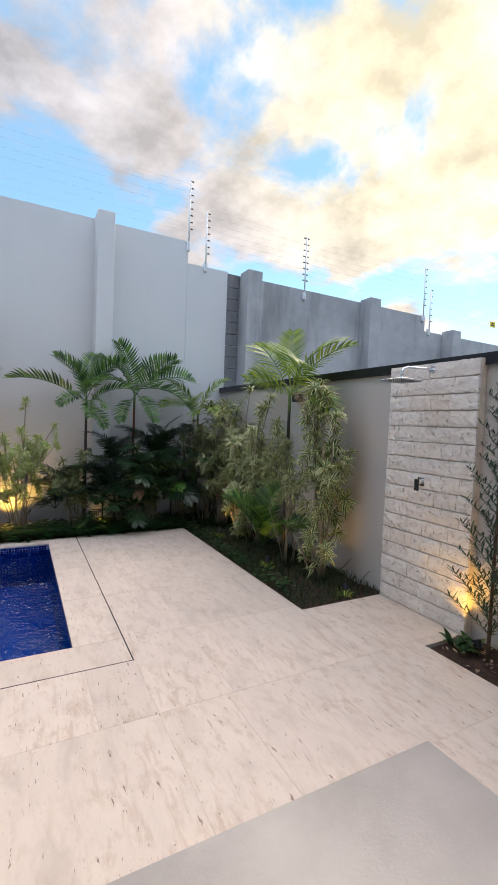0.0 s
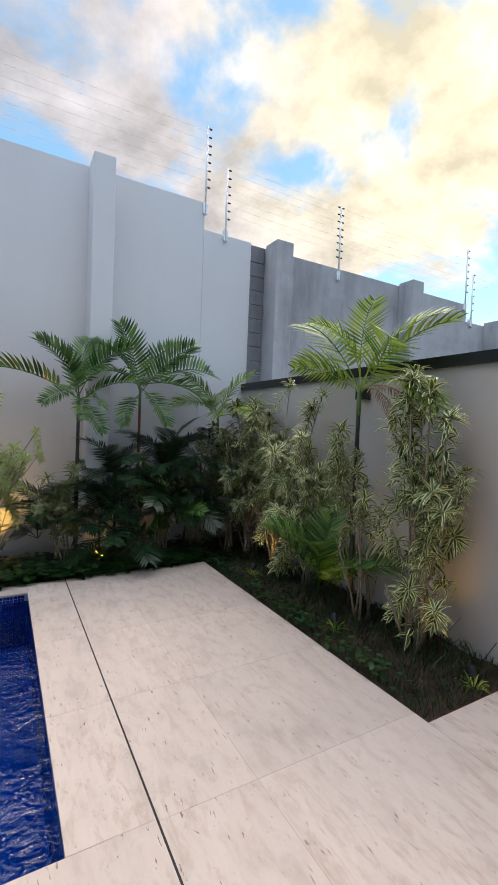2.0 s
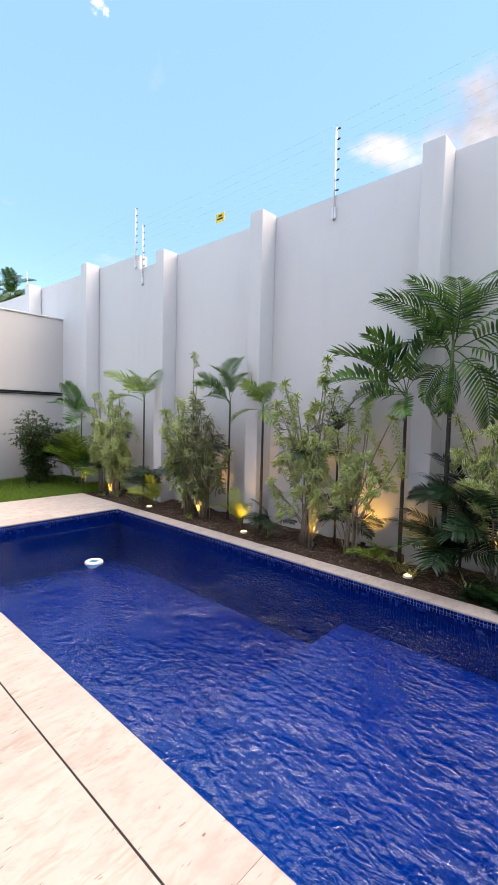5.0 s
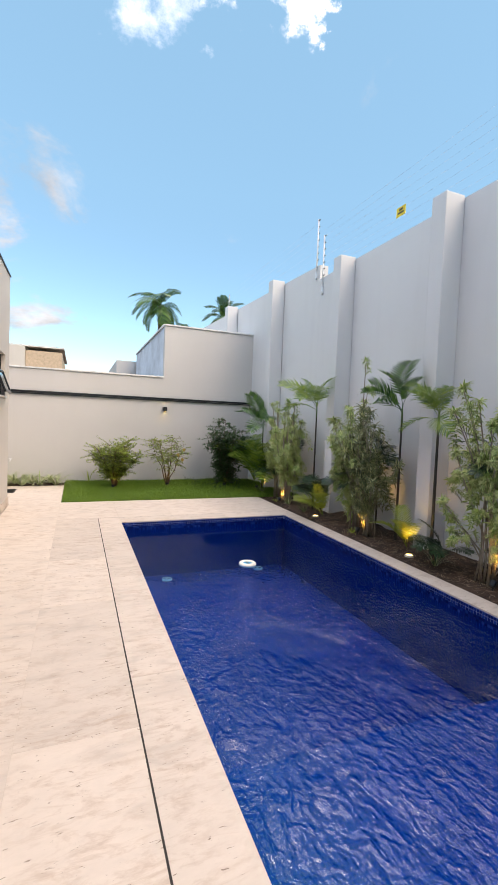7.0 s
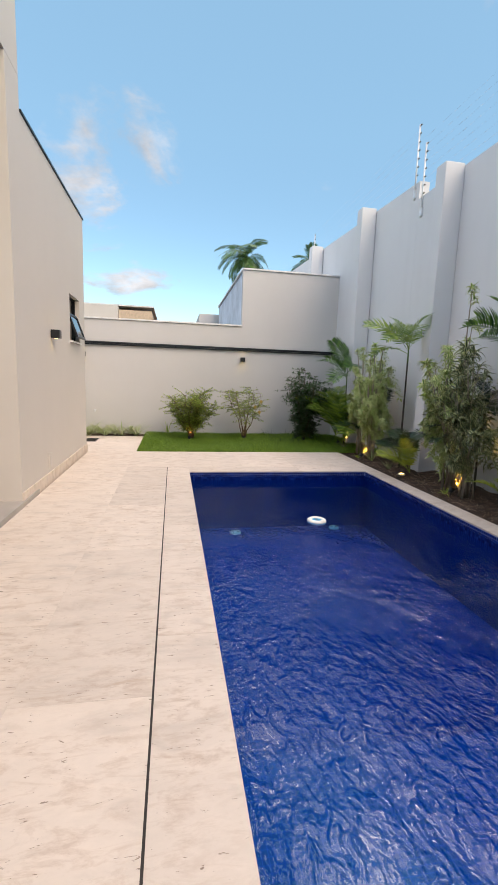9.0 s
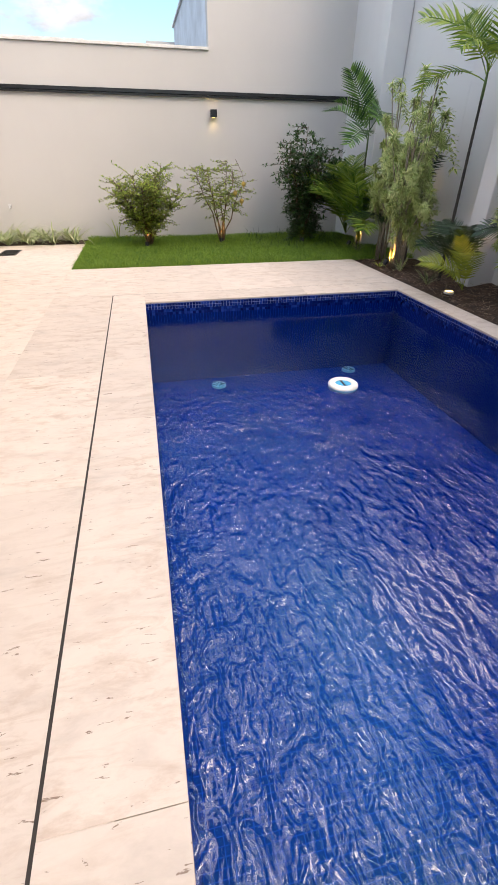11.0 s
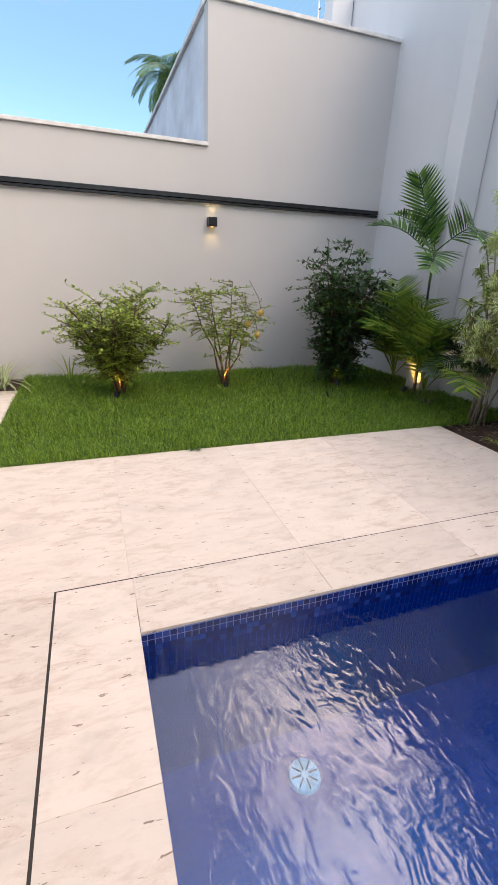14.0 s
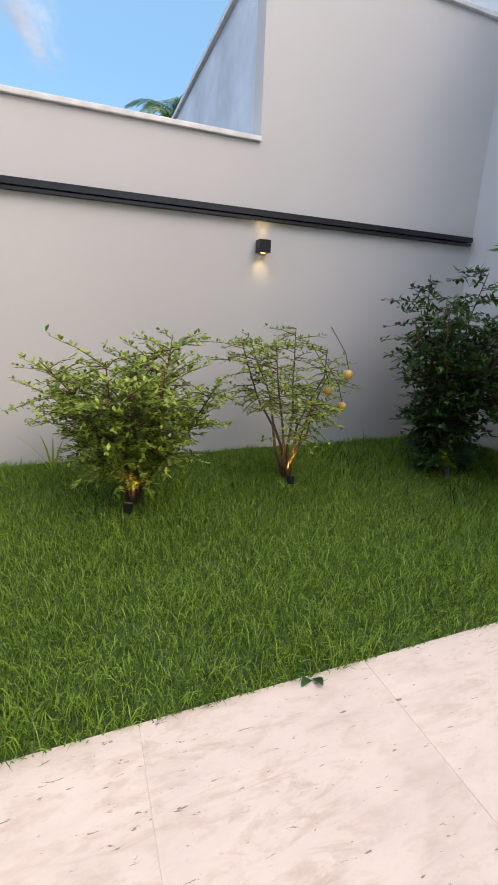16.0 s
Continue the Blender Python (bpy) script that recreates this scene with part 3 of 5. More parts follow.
def song(x, y, heads, label="", dull=False, bare=3, seed=0, group="variegated shrubs along the walls", ymax=4.2, xmax=99):
    """A many-stemmed variegated shrub: thin bare stems that each end in a long head of strap leaves."""
    r = random.Random(seed + 100)
    t = thing("variegated_shrub", (x, y, 0), label or "variegated shrub with pale thin stems in the soil bed", "shrub", group)
    for i, (hx, hy, hz, s) in enumerate(heads):
        hy, hx = min(hy, ymax - 0.1), min(hx, xmax - 0.1)
        tip = Vector((hx - x, hy - y, hz))
        b = Vector((r.uniform(-0.09, 0.09), r.uniform(-0.06, 0.06), -0.02))
        m1 = b.lerp(tip, 0.35) + Vector((-tip.x * 0.25, -tip.y * 0.2, 0.02)) + Vector((r.uniform(-0.03, 0.03),) * 3)
        m2 = b.lerp(tip, 0.72) + Vector((-tip.x * 0.12 + r.uniform(-0.03, 0.03), 0, 0.03))
        bm = bmesh.new()
        add_tube(bm, [b, b.lerp(m1, 0.5) + Vector((0.012, 0, 0)), m1, m2, tip], [0.011, 0.010, 0.009, 0.008, 0.006], 5)
        part("stem", bm, M_STEM, t)
        way = (tip - m2).normalized() * 0.5 + Vector((r.uniform(-0.5, 0.5), r.uniform(-0.6, 0.05), 0.45))
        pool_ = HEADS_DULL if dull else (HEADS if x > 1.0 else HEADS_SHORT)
        place("leaf_head", pool_[r.randrange(4)], t, aim(tip, way, r.uniform(0, 6.28), s * 1.15))
        for _ in range(0 if hz < 0.6 else (int(hz > 1.0) if x > 1.0 else 2)):
            g = b.lerp(tip, r.uniform(0.5, 0.9)) + Vector((r.uniform(-0.14, 0.14), r.uniform(-0.13, 0.04), r.uniform(-0.05, 0.1)))
            twig = bmesh.new()
            add_tube(twig, [m1.lerp(m2, 0.6), m1.lerp(g, 0.7), g], [0.006, 0.005, 0.004], 4)
            part("stem", twig, M_STEM, t)
            place("leaf_head", pool_[r.randrange(3)], t, aim(g, Vector((r.uniform(-0.7, 0.7), r.uniform(-0.8, 0.1), r.uniform(0.2, 1.0))), r.uniform(0, 6.28), s * r.uniform(0.8, 1.05)))
        if hz > 0.9 and r.random() < 0.85:
            q = m2.lerp(tip, r.uniform(0.0, 0.35)) if hz < 1.5 else m1.lerp(m2, r.uniform(0.75, 1.0))
            place("leaf_head", pool_[r.randrange(4)], t, aim(q + Vector((r.uniform(-0.09, 0.09), r.uniform(-0.10, 0.02), 0)), way + Vector((r.uniform(-0.6, 0.6), -0.2, 0)), r.uniform(0, 6.28), s))
    for i in range(bare):
        a = r.uniform(0, 6.28)
        bm = bmesh.new()
        h = r.uniform(0.25, 0.7)
        add_tube(bm, [(0.05 * math.cos(a), 0.04 * math.sin(a), -0.02), (0.14 * math.cos(a), 0.08 * math.sin(a), h * 0.5), (0.28 * math.cos(a), 0.1 * math.sin(a), h)], [0.008, 0.006, 0.003], 5)
        part("stem", bm, M_STEM, t)
    return t


def cloud_heads(n, cx, cy, rx, ry, z0, z1, seed, s=(0.8, 1.15)):
    r = random.Random(seed)
    return [(cx + rx * r.uniform(-1, 1), cy + ry * r.uniform(-1, 1), z0 + (z1 - z0) * ((i + r.random()) / n), r.uniform(*s)) for i in range(n)]


def frond_mesh(name, material, length=1.0, n=22, leaf=0.30, width=0.032, droop=1.1, vee=0.35, limp=0.5, seed=0, stalk=0.18):
    """A feather frond that leaves the origin along +x and arches down; leaflets on both sides of the rib."""
    r = random.Random(seed)
    L = Leaves()
    p, d = Vector((0, 0, 0)), Vector((1, 0, 0.25)).normalized()
    N = n + 6
    step = length / N
    pts = [p.copy()]
    for i in range(N):
        p = p + d * step
        d = (d - UP * droop / N * (0.5 + i / N)).normalized()
        pts.append(p.copy())
        t = i / N
        if t < stalk:
            continue
        q = (t - stalk) / (1 - stalk)
        ll = leaf * (0.55 + 1.5 * q * (1 - q) * 1.2) * (1.0 - 0.35 * q ** 3)
        for sgn in (-1, 1):
            fwd = 0.35 + 0.9 * q
            out = d * fwd + Vector((0, sgn, 0)) + UP * (vee + r.uniform(-0.12, 0.12))
            L.strip(p, out, ll * r.uniform(0.88, 1.08), width, limp * r.uniform(0.6, 1.4), 4, (0.35, 1.0, 0.9, 0.55, 0.0), side=(d - out.normalized() * d.dot(out.normalized())))
    for a, b in zip(pts[::3], pts[3::3]):
        dd = b - a
        L.strip(a, dd, dd.length * 1.02, 0.012, 0, 1, (1, 1), side=Vector((0, 1, 0)))
        L.strip(a + UP * 0.003, dd, dd.length * 1.02, 0.012, 0, 1, (1, 1), side=UP)
    return L.mesh(name, material)


FROND = [frond_mesh("frond", M_PALM, 1.0, 18, 0.34, 0.034, 0.9 + 0.35 * k, 0.45, 0.30, k) for k in range(3)]
FROND_BROAD = [frond_mesh("frond", M_PALM, 1.0, 13, 0.38, 0.052, 0.9 + 0.3 * k, 0.35, 0.35, 50 + k) for k in range(3)]
FROND_FINE = [frond_mesh("frond", M_PALM, 1.0, 20, 0.34, 0.026, 1.6 + 0.4 * k, 0.15, 1.1, 10 + k) for k in range(3)]
FROND_LIGHT = [frond_mesh("frond", M_PALMLIGHT, 1.0, 19, 0.34, 0.027, 1.0 + 0.35 * k, 0.25, 0.4, 20 + k) for k in range(3)]
FROND_GOLD = [frond_mesh("frond", M_GOLD, 1.0, 15, 0.30, 0.030, 1.0 + 0.3 * k, 0.2, 0.3, 80 + k) for k in range(3)]
FROND_SHADE = [frond_mesh("frond", M_PALMSHADE, 1.0, 22, 0.34, 0.026, 1.3 + 0.4 * k, 0.2, 0.6, 30 + k) for k in range(3)]
FROND_DRY = [frond_mesh("dry_frond", M_DRY, 1.0, 20, 0.22, 0.022, 2.6, -0.2, 1.8, 40)]


def frond_pose(p, az, el, s, roll=0.0):
    return Matrix.Translation(p) @ Matrix.Rotation(az, 4, "Z") @ Matrix.Rotation(-el, 4, "Y") @ Matrix.Rotation(roll, 4, "X") @ Matrix.Scale(s, 4)


def palm(x, y, h, fronds, label, kind=FROND, trunk=M_TRUNK, radius=0.020, lean=(0, 0), sheath=0.35, category="palm", group="palms along the walls", dry=()):
    """fronds: rows of azimuth in degrees from +x, elevation in degrees, length in metres."""
    t = thing("palm", (x, y, 0), label, category, group)
    top = Vector((lean[0], lean[1], h))
    bm = bmesh.new()
    if h > 0.4:
        n = max(6, int(h / 0.09))
        pts = [Vector((lean[0] * (i / n) ** 1.5, lean[1] * (i / n) ** 1.5, -0.03 + (h - sheath + 0.03) * i / n)) for i in range(n + 1)]
        add_tube(bm, pts, [radius * (1.25 - 0.4 * i / n) * (1.12 if i % 2 else 1.0) for i in range(n + 1)], 8)
        part("trunk", bm, trunk, t)
        bm = bmesh.new()
        add_tube(bm, [pts[-1], pts[-1].lerp(top, 0.5), top], [radius * 1.05, radius * 1.0, radius * 0.45], 8)
        part("leaf_sheath", bm, M_GREENSTEM, t)
    r = random.Random(int(x * 100 + h * 10))
    for k, (az, el, ln) in enumerate(fronds):
        base = top - Vector((0, 0, sheath * 0.5 * r.random() if h > 0.4 else 0))
        place("frond", kind[k % len(kind)], t, frond_pose(base, radians(az), radians(el), ln, r.uniform(-0.85, 0.85)))
    for az, el, ln in dry:
        place("dry_frond", FROND_DRY[0], t, frond_pose(top - Vector((0, 0, 0.1)), radians(az), radians(el), ln), "dry brown hanging frond")
    return t


def fan(n, el, ln, seed, az0=180, az1=360, flip=0.2):
    """Fronds that keep to the side away from a wall at +y."""
    r = random.Random(seed)
    out = []
    for i in range(n):
        az = az0 + (az1 - az0) * (i + 0.5) / n + r.uniform(-12, 12)
        out.append((az, r.uniform(*el), ln * r.uniform(0.8, 1.12)))
    return out



# ---- north bed, from the pool's far end to the corner ----
palm(-9.42, 3.72, 1.55, fan(6, (5, 75), 0.9, 1) + [(150, 60, 0.7)], "slender young palm with a bare thin stem by the corner", kind=FROND, radius=0.013, lean=(-0.06, 0.0))
palm(-9.75, 3.66, 0.15, fan(10, (35, 80), 1.25, 2, 150, 380), "low clumping palm with light arching fronds beside the lawn", kind=FROND_LIGHT, category="palm")
palm(-9.15, 3.62, 0.10, fan(10, (35, 80), 1.05, 3, 160, 380), "low palm clump with light green fronds beside a pilaster", kind=FROND_LIGHT)
song(-8.42, 3.62, cloud_heads(13, -8.40, 3.62, 0.30, 0.22, 0.75, 2.05, 4), seed=1)
song(-7.80, 3.54, cloud_heads(18, -7.78, 3.55, 0.38, 0.22, 0.7, 1.75, 5) + [(-8.0, 3.6, 2.0, 1), (-7.7, 3.6, 1.9, 1)], seed=2, bare=6)
palm(-7.12, 3.75, 1.92, fan(8, (15, 75), 0.75, 6, 175, 365) + [(60, 60, 0.5)], "slender feather palm with a thin dark stem and light green crown", kind=FROND_LIGHT, radius=0.014, sheath=0.25)
palm(-6.75, 3.75, 0.1, fan(7, (40, 85), 0.8, 7), "low dark palm clump beside a pilaster", kind=FROND_SHADE)
palm(-6.35, 3.5, 0.05, fan(5, (35, 75), 0.62, 8, 190, 350), "small yellow-green palm at the foot of a pilaster", kind=FROND_GOLD)
song(-5.75, 3.68, cloud_heads(18, -5.78, 3.68, 0.36, 0.25, 0.65, 1.95, 9) + [(-5.72, 3.75, 2.55, 0.95)], seed=3, bare=5)
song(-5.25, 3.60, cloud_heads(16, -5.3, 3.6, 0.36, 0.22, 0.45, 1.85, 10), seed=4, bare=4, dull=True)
palm(-4.98, 3.85, 1.85, fan(7, (5, 75), 0.65, 11), "slender feather palm with a thin dark stem between shrubs", kind=FROND, radius=0.014, sheath=0.25)
palm(-4.25, 3.78, 1.75, fan(8, (-5, 80), 0.55, 12), "slender feather palm with yellow-green fronds before a pilaster", kind=FROND_LIGHT, radius=0.016, sheath=0.2)
palm(-4.42, 3.55, 0.05, fan(5, (45, 75), 0.55, 13, 150, 350), "small yellow-green palm at the foot of a pilaster", kind=FROND_GOLD)
palm(-3.95, 3.65, 0.05, fan(7, (30, 80), 0.5, 14), "low dark palm clump under the shrubs", kind=FROND_SHADE)
song(-3.35, 3.62, [(-3.75, 3.6, 2.0, 1.1), (-3.85, 3.6, 1.75, 1.1), (-3.62, 3.7, 1.85, 1), (-3.2, 3.75, 2.3, 1.1), (-3.22, 3.7, 2.05, 1), (-3.05, 3.6, 1.45, 0.8), (-3.3, 3.55, 1.6, 1), (-3.15, 3.6, 1.75, 1), (-3.7, 3.5, 1.3, 0.8), (-3.85, 3.5, 0.75, 0.8), (-3.7, 3.5, 0.6, 0.7), (-2.92, 3.5, 0.75, 0.7), (-3.4, 3.6, 1.25, 1), (-3.25, 3.55, 1.05, 1), (-3.0, 3.65, 1.9, 0.9)], seed=5, bare=6)
song(-2.75, 3.65, [(-2.6, 3.65, 1.75, 0.9), (-2.8, 3.6, 1.6, 1.0), (-2.95, 3.6, 1.4, 0.9), (-2.55, 3.6, 1.45, 0.8), (-2.3, 3.65, 1.6, 0.9), (-2.2, 3.65, 1.2, 0.7), (-2.7, 3.6, 1.1, 0.8), (-2.45, 3.5, 0.8, 0.6), (-2.85, 3.5, 0.65, 0.6), (-2.75, 3.6, 1.35, 0.9)], seed=6, bare=5)
palm(-2.22, 3.80, 1.92, [(184, 38, 1.0), (196, 18, 0.95), (190, 72, 0.85), (240, -12, 0.6), (350, 66, 0.8), (330, 40, 0.55), (290, -20, 0.5), (205, 52, 0.7), (183, 2, 0.8)], "slender palm with a thin black stem and broad dark leaflets", kind=FROND_BROAD, radius=0.019, sheath=0.28)
palm(-2.35, 3.6, 0.02, fan(6, (20, 70), 0.36, 15), "tiny young palm in the soil bed", kind=FROND_LIGHT)
palm(-1.74, 3.72, 2.38, [(185, 60, 1.05), (172, 72, 1.0), (350, 20, 1.05), (5, 35, 0.9), (340, -42, 0.9), (205, -50, 0.7), (300, -62, 0.6), (352, -25, 1.05), (250, -58, 0.55), (225, 60, 0.8), (310, 70, 0.85), (60, 80, 0.9), (20, 70, 0.95), (355, -15, 0.9), (188, 25, 0.85), (195, 78, 0.9), (345, 78, 0.9), (185, -45, 0.6)], "tall palm with long drooping dark green fronds before a pilaster", kind=FROND_FINE, radius=0.022, sheath=0.5)
palm(-1.62, 3.72, 0.1, fan(12, (30, 85), 0.85, 16, 170, 375), "dark clumping palm at the foot of a tall palm", kind=FROND_SHADE)
palm(-1.45, 3.70, 0.35, fan(10, (20, 80), 0.75, 17, 170, 375), "dark clumping palm at the foot of a tall palm", kind=FROND_SHADE)
song(-1.20, 3.68, [(-1.25, 3.7, 1.85, 1), (-1.1, 3.7, 1.65, 1), (-1.5, 3.6, 1.45, 1), (-1.62, 3.6, 1.6, 0.9), (-1.35, 3.6, 1.3, 1), (-1.05, 3.6, 1.3, 1), (-0.95, 3.7, 1.5, 0.9), (-1.2, 3.6, 1.1, 1), (-1.45, 3.5, 1.0, 0.8), (-1.0, 3.6, 1.55, 0.9), (-1.3, 3.55, 1.5, 1)], seed=7, bare=8)
song(-0.66, 3.66, [(-0.85, 3.6, 1.25, 0.9), (-0.65, 3.6, 1.35, 0.9), (-0.45, 3.6, 1.25, 0.9), (-0.35, 3.55, 1.15, 0.8), (-0.25, 3.6, 1.42, 0.7), (-0.6, 3.7, 1.75, 0.75), (-0.75, 3.5, 1.05, 0.9), (-0.5, 3.6, 1.1, 0.9), (-0.95, 3.6, 1.05, 0.8), (-0.58, 3.5, 0.9, 0.6)], seed=8, bare=10)
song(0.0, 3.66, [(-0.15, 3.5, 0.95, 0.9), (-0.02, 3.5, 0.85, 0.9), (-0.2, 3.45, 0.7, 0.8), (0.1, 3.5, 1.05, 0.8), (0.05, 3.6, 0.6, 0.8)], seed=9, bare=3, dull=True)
palm(0.16, 3.74, 1.85, [(186, 20, 1.0), (160, 68, 0.8), (200, 75, 0.85), (60, 78, 0.8), (355, 58, 0.8), (300, 5, 0.5), (245, 10, 0.5), (340, 30, 0.75), (215, -5, 0.45), (270, -30, 0.45), (310, -35, 0.45)], "slender dark-stemmed palm with broad green leaflets beside a pilaster", kind=FROND, radius=0.019, sheath=0.3)
palm(-0.02, 3.75, 0.3, fan(9, (25, 85), 0.8, 18), "dark low palm clump beside a pilaster", kind=FROND_SHADE)
palm(0.84, 3.80, 2.0, [(185, 75, 0.85), (190, 55, 0.8), (355, 62, 0.9), (340, 48, 0.85), (358, 22, 1.05), (335, 0, 0.95), (300, -40, 0.6), (230, -30, 0.55), (205, 25, 0.7), (280, 20, 0.5)], "slender palm with a reddish stem and arching green fronds", kind=FROND, trunk=M_REDTRUNK, radius=0.017, sheath=0.3, dry=())
palm(1.28, 3.62, 0.35, [(190, 60, 0.8), (160, 70, 0.8), (230, 45, 0.75), (350, 35, 0.7), (10, 55, 0.8), (270, 40, 0.6), (310, 20, 0.6), (60, 75, 0.7), (210, 20, 0.6)], "low palm with bright green fronds among dark plants", kind=FROND, radius=0.022)
palm(0.72, 3.62, 0.1, fan(11, (20, 85), 0.95, 19, 160, 380), "dark low palm clump at the foot of a slender palm", kind=FROND_SHADE)
palm(1.05, 3.75, 0.6, fan(9, (10, 80), 0.8, 20, 160, 380), "dark low palm clump at the foot of a slender palm", kind=FROND_SHADE)
palm(0.86, 3.5, 0.75, [(270, -35, 0.4), (255, -30, 0.38), (290, -35, 0.4), (230, -30, 0.3), (310, -30, 0.3)], "withered brown frond hanging over the ground cover", kind=FROND_DRY, radius=0.012, trunk=M_DRY, sheath=0.05, category="dry frond", group="")
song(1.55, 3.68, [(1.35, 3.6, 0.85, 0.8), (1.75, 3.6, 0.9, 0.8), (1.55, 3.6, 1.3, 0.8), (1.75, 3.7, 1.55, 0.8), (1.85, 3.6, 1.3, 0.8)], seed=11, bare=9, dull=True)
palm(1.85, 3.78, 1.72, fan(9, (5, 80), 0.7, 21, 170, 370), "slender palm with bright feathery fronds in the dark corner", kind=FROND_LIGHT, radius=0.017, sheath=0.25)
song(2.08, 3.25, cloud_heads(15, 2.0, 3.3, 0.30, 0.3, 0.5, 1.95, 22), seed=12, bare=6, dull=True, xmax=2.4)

# dark fill under the wall: its shade is carried by the leaf colours
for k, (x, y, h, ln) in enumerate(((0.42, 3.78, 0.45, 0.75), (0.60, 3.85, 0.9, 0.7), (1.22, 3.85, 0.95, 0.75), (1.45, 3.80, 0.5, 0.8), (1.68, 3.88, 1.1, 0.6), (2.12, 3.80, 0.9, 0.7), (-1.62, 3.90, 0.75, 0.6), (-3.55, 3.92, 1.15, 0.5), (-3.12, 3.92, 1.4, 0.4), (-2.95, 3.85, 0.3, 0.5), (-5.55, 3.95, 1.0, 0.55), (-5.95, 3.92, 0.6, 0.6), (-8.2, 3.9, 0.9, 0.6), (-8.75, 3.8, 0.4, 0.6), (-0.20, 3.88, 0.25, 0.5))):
    palm(x, y, h, fan(10, (5, 85), ln, 200 + k, 165, 375), "palm undergrowth with shade coloured in, close to the tall wall", kind=FROND_SHADE, radius=0.012, sheath=0.15, group="dark palms under the wall")
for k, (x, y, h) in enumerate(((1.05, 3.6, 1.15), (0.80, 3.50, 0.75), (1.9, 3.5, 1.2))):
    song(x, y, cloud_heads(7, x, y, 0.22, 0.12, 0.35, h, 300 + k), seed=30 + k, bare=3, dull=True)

# ---- east bed, along the low wall ----
song(2.10, 2.65, cloud_heads(18, 2.08, 2.62, 0.24, 0.38, 0.45, 1.75, 23) + [(2.2, 2.7, 2.02, 0.95), (2.25, 2.2, 1.9, 1.0), (2.2, 2.3, 1.75, 1.1)], seed=13, bare=8, xmax=2.4)
song(2.15, 2.15, cloud_heads(12, 2.1, 2.1, 0.22, 0.30, 0.4, 1.55, 24), seed=14, bare=6, xmax=2.4)
palm(2.10, 1.52, 2.0, [(100, 50, 1.05), (85, 35, 0.9), (130, 75, 0.75), (300, 45, 0.95), (278, 55, 0.95), (262, 12, 0.9), (110, 25, 0.7), (230, 70, 0.7), (255, 40, 0.9)], "slender palm with a thin black stem rising above the low wall", kind=FROND_LIGHT, radius=0.019, sheath=0.32, dry=((285, 5, 0.7), (268, -5, 0.6)))
song(2.02, 1.30, [(2.0, 1.62, 1.55, 1.0), (2.05, 1.45, 1.35, 0.9), (1.95, 1.55, 1.15, 1.0), (2.0, 1.3, 1.0, 0.8), (2.1, 1.2, 0.9, 0.8)], seed=15, bare=3, xmax=2.4)
palm(1.95, 1.75, 0.1, fan(9, (30, 80), 0.75, 25, 0, 360), "low green palm clump in front of the low wall", kind=FROND)
song(2.05, 0.82, cloud_heads(9, 2.12, 0.82, 0.15, 0.22, 0.45, 2.0, 26) + [(2.05, 0.62, 1.65, 1.15), (2.0, 0.72, 1.85, 1.1), (2.1, 0.95, 2.0, 1.0), (2.0, 0.7, 0.95, 0.9), (1.95, 0.78, 0.45, 0.9), (2.0, 0.6, 0.35, 0.8)], seed=16, bare=6, xmax=2.4)


def podocarpus(x, y, h):
    t = thing("conifer", (x, y, 0), "slender upright conifer with dark narrow leaves beside the shower wall", "conifer")
    r = random.Random(5)
    add = bmesh.new()
    add_tube(add, [(0, 0, -0.02), (0.01, 0, h * 0.5), (0, 0.01, h)], [0.013, 0.009, 0.004], 6)
    part("trunk", add, M_BARK, t)
    for i in range(60):
        z = 0.15 + (h - 0.15) * i / 60
        a = i * 2.4
        ln = (0.34 * (1 - 0.72 * z / h) + 0.05) * r.uniform(0.7, 1.2)
        L = Leaves()
        d = Vector((math.cos(a), math.sin(a), 0.85)).normalized()
        n = int(ln / 0.008)
        for k in range(n):
            q = Vector((0, 0, z)) + d * ln * k / n
            b = k * 2.4
            side = Vector((math.cos(b), math.sin(b), 0)) + d * 0.9
            L.strip(q, side, 0.065 * r.uniform(0.7, 1.1), 0.011, 0.2, 2, (0.6, 1, 0))
        L.strip((0, 0, z), d, ln, 0.005, 0, 1, (1, 0.5))
        place("twig", L.mesh("twig", M_NEEDLE), t)
    return t


podocarpus(2.20, -0.95, 1.85)


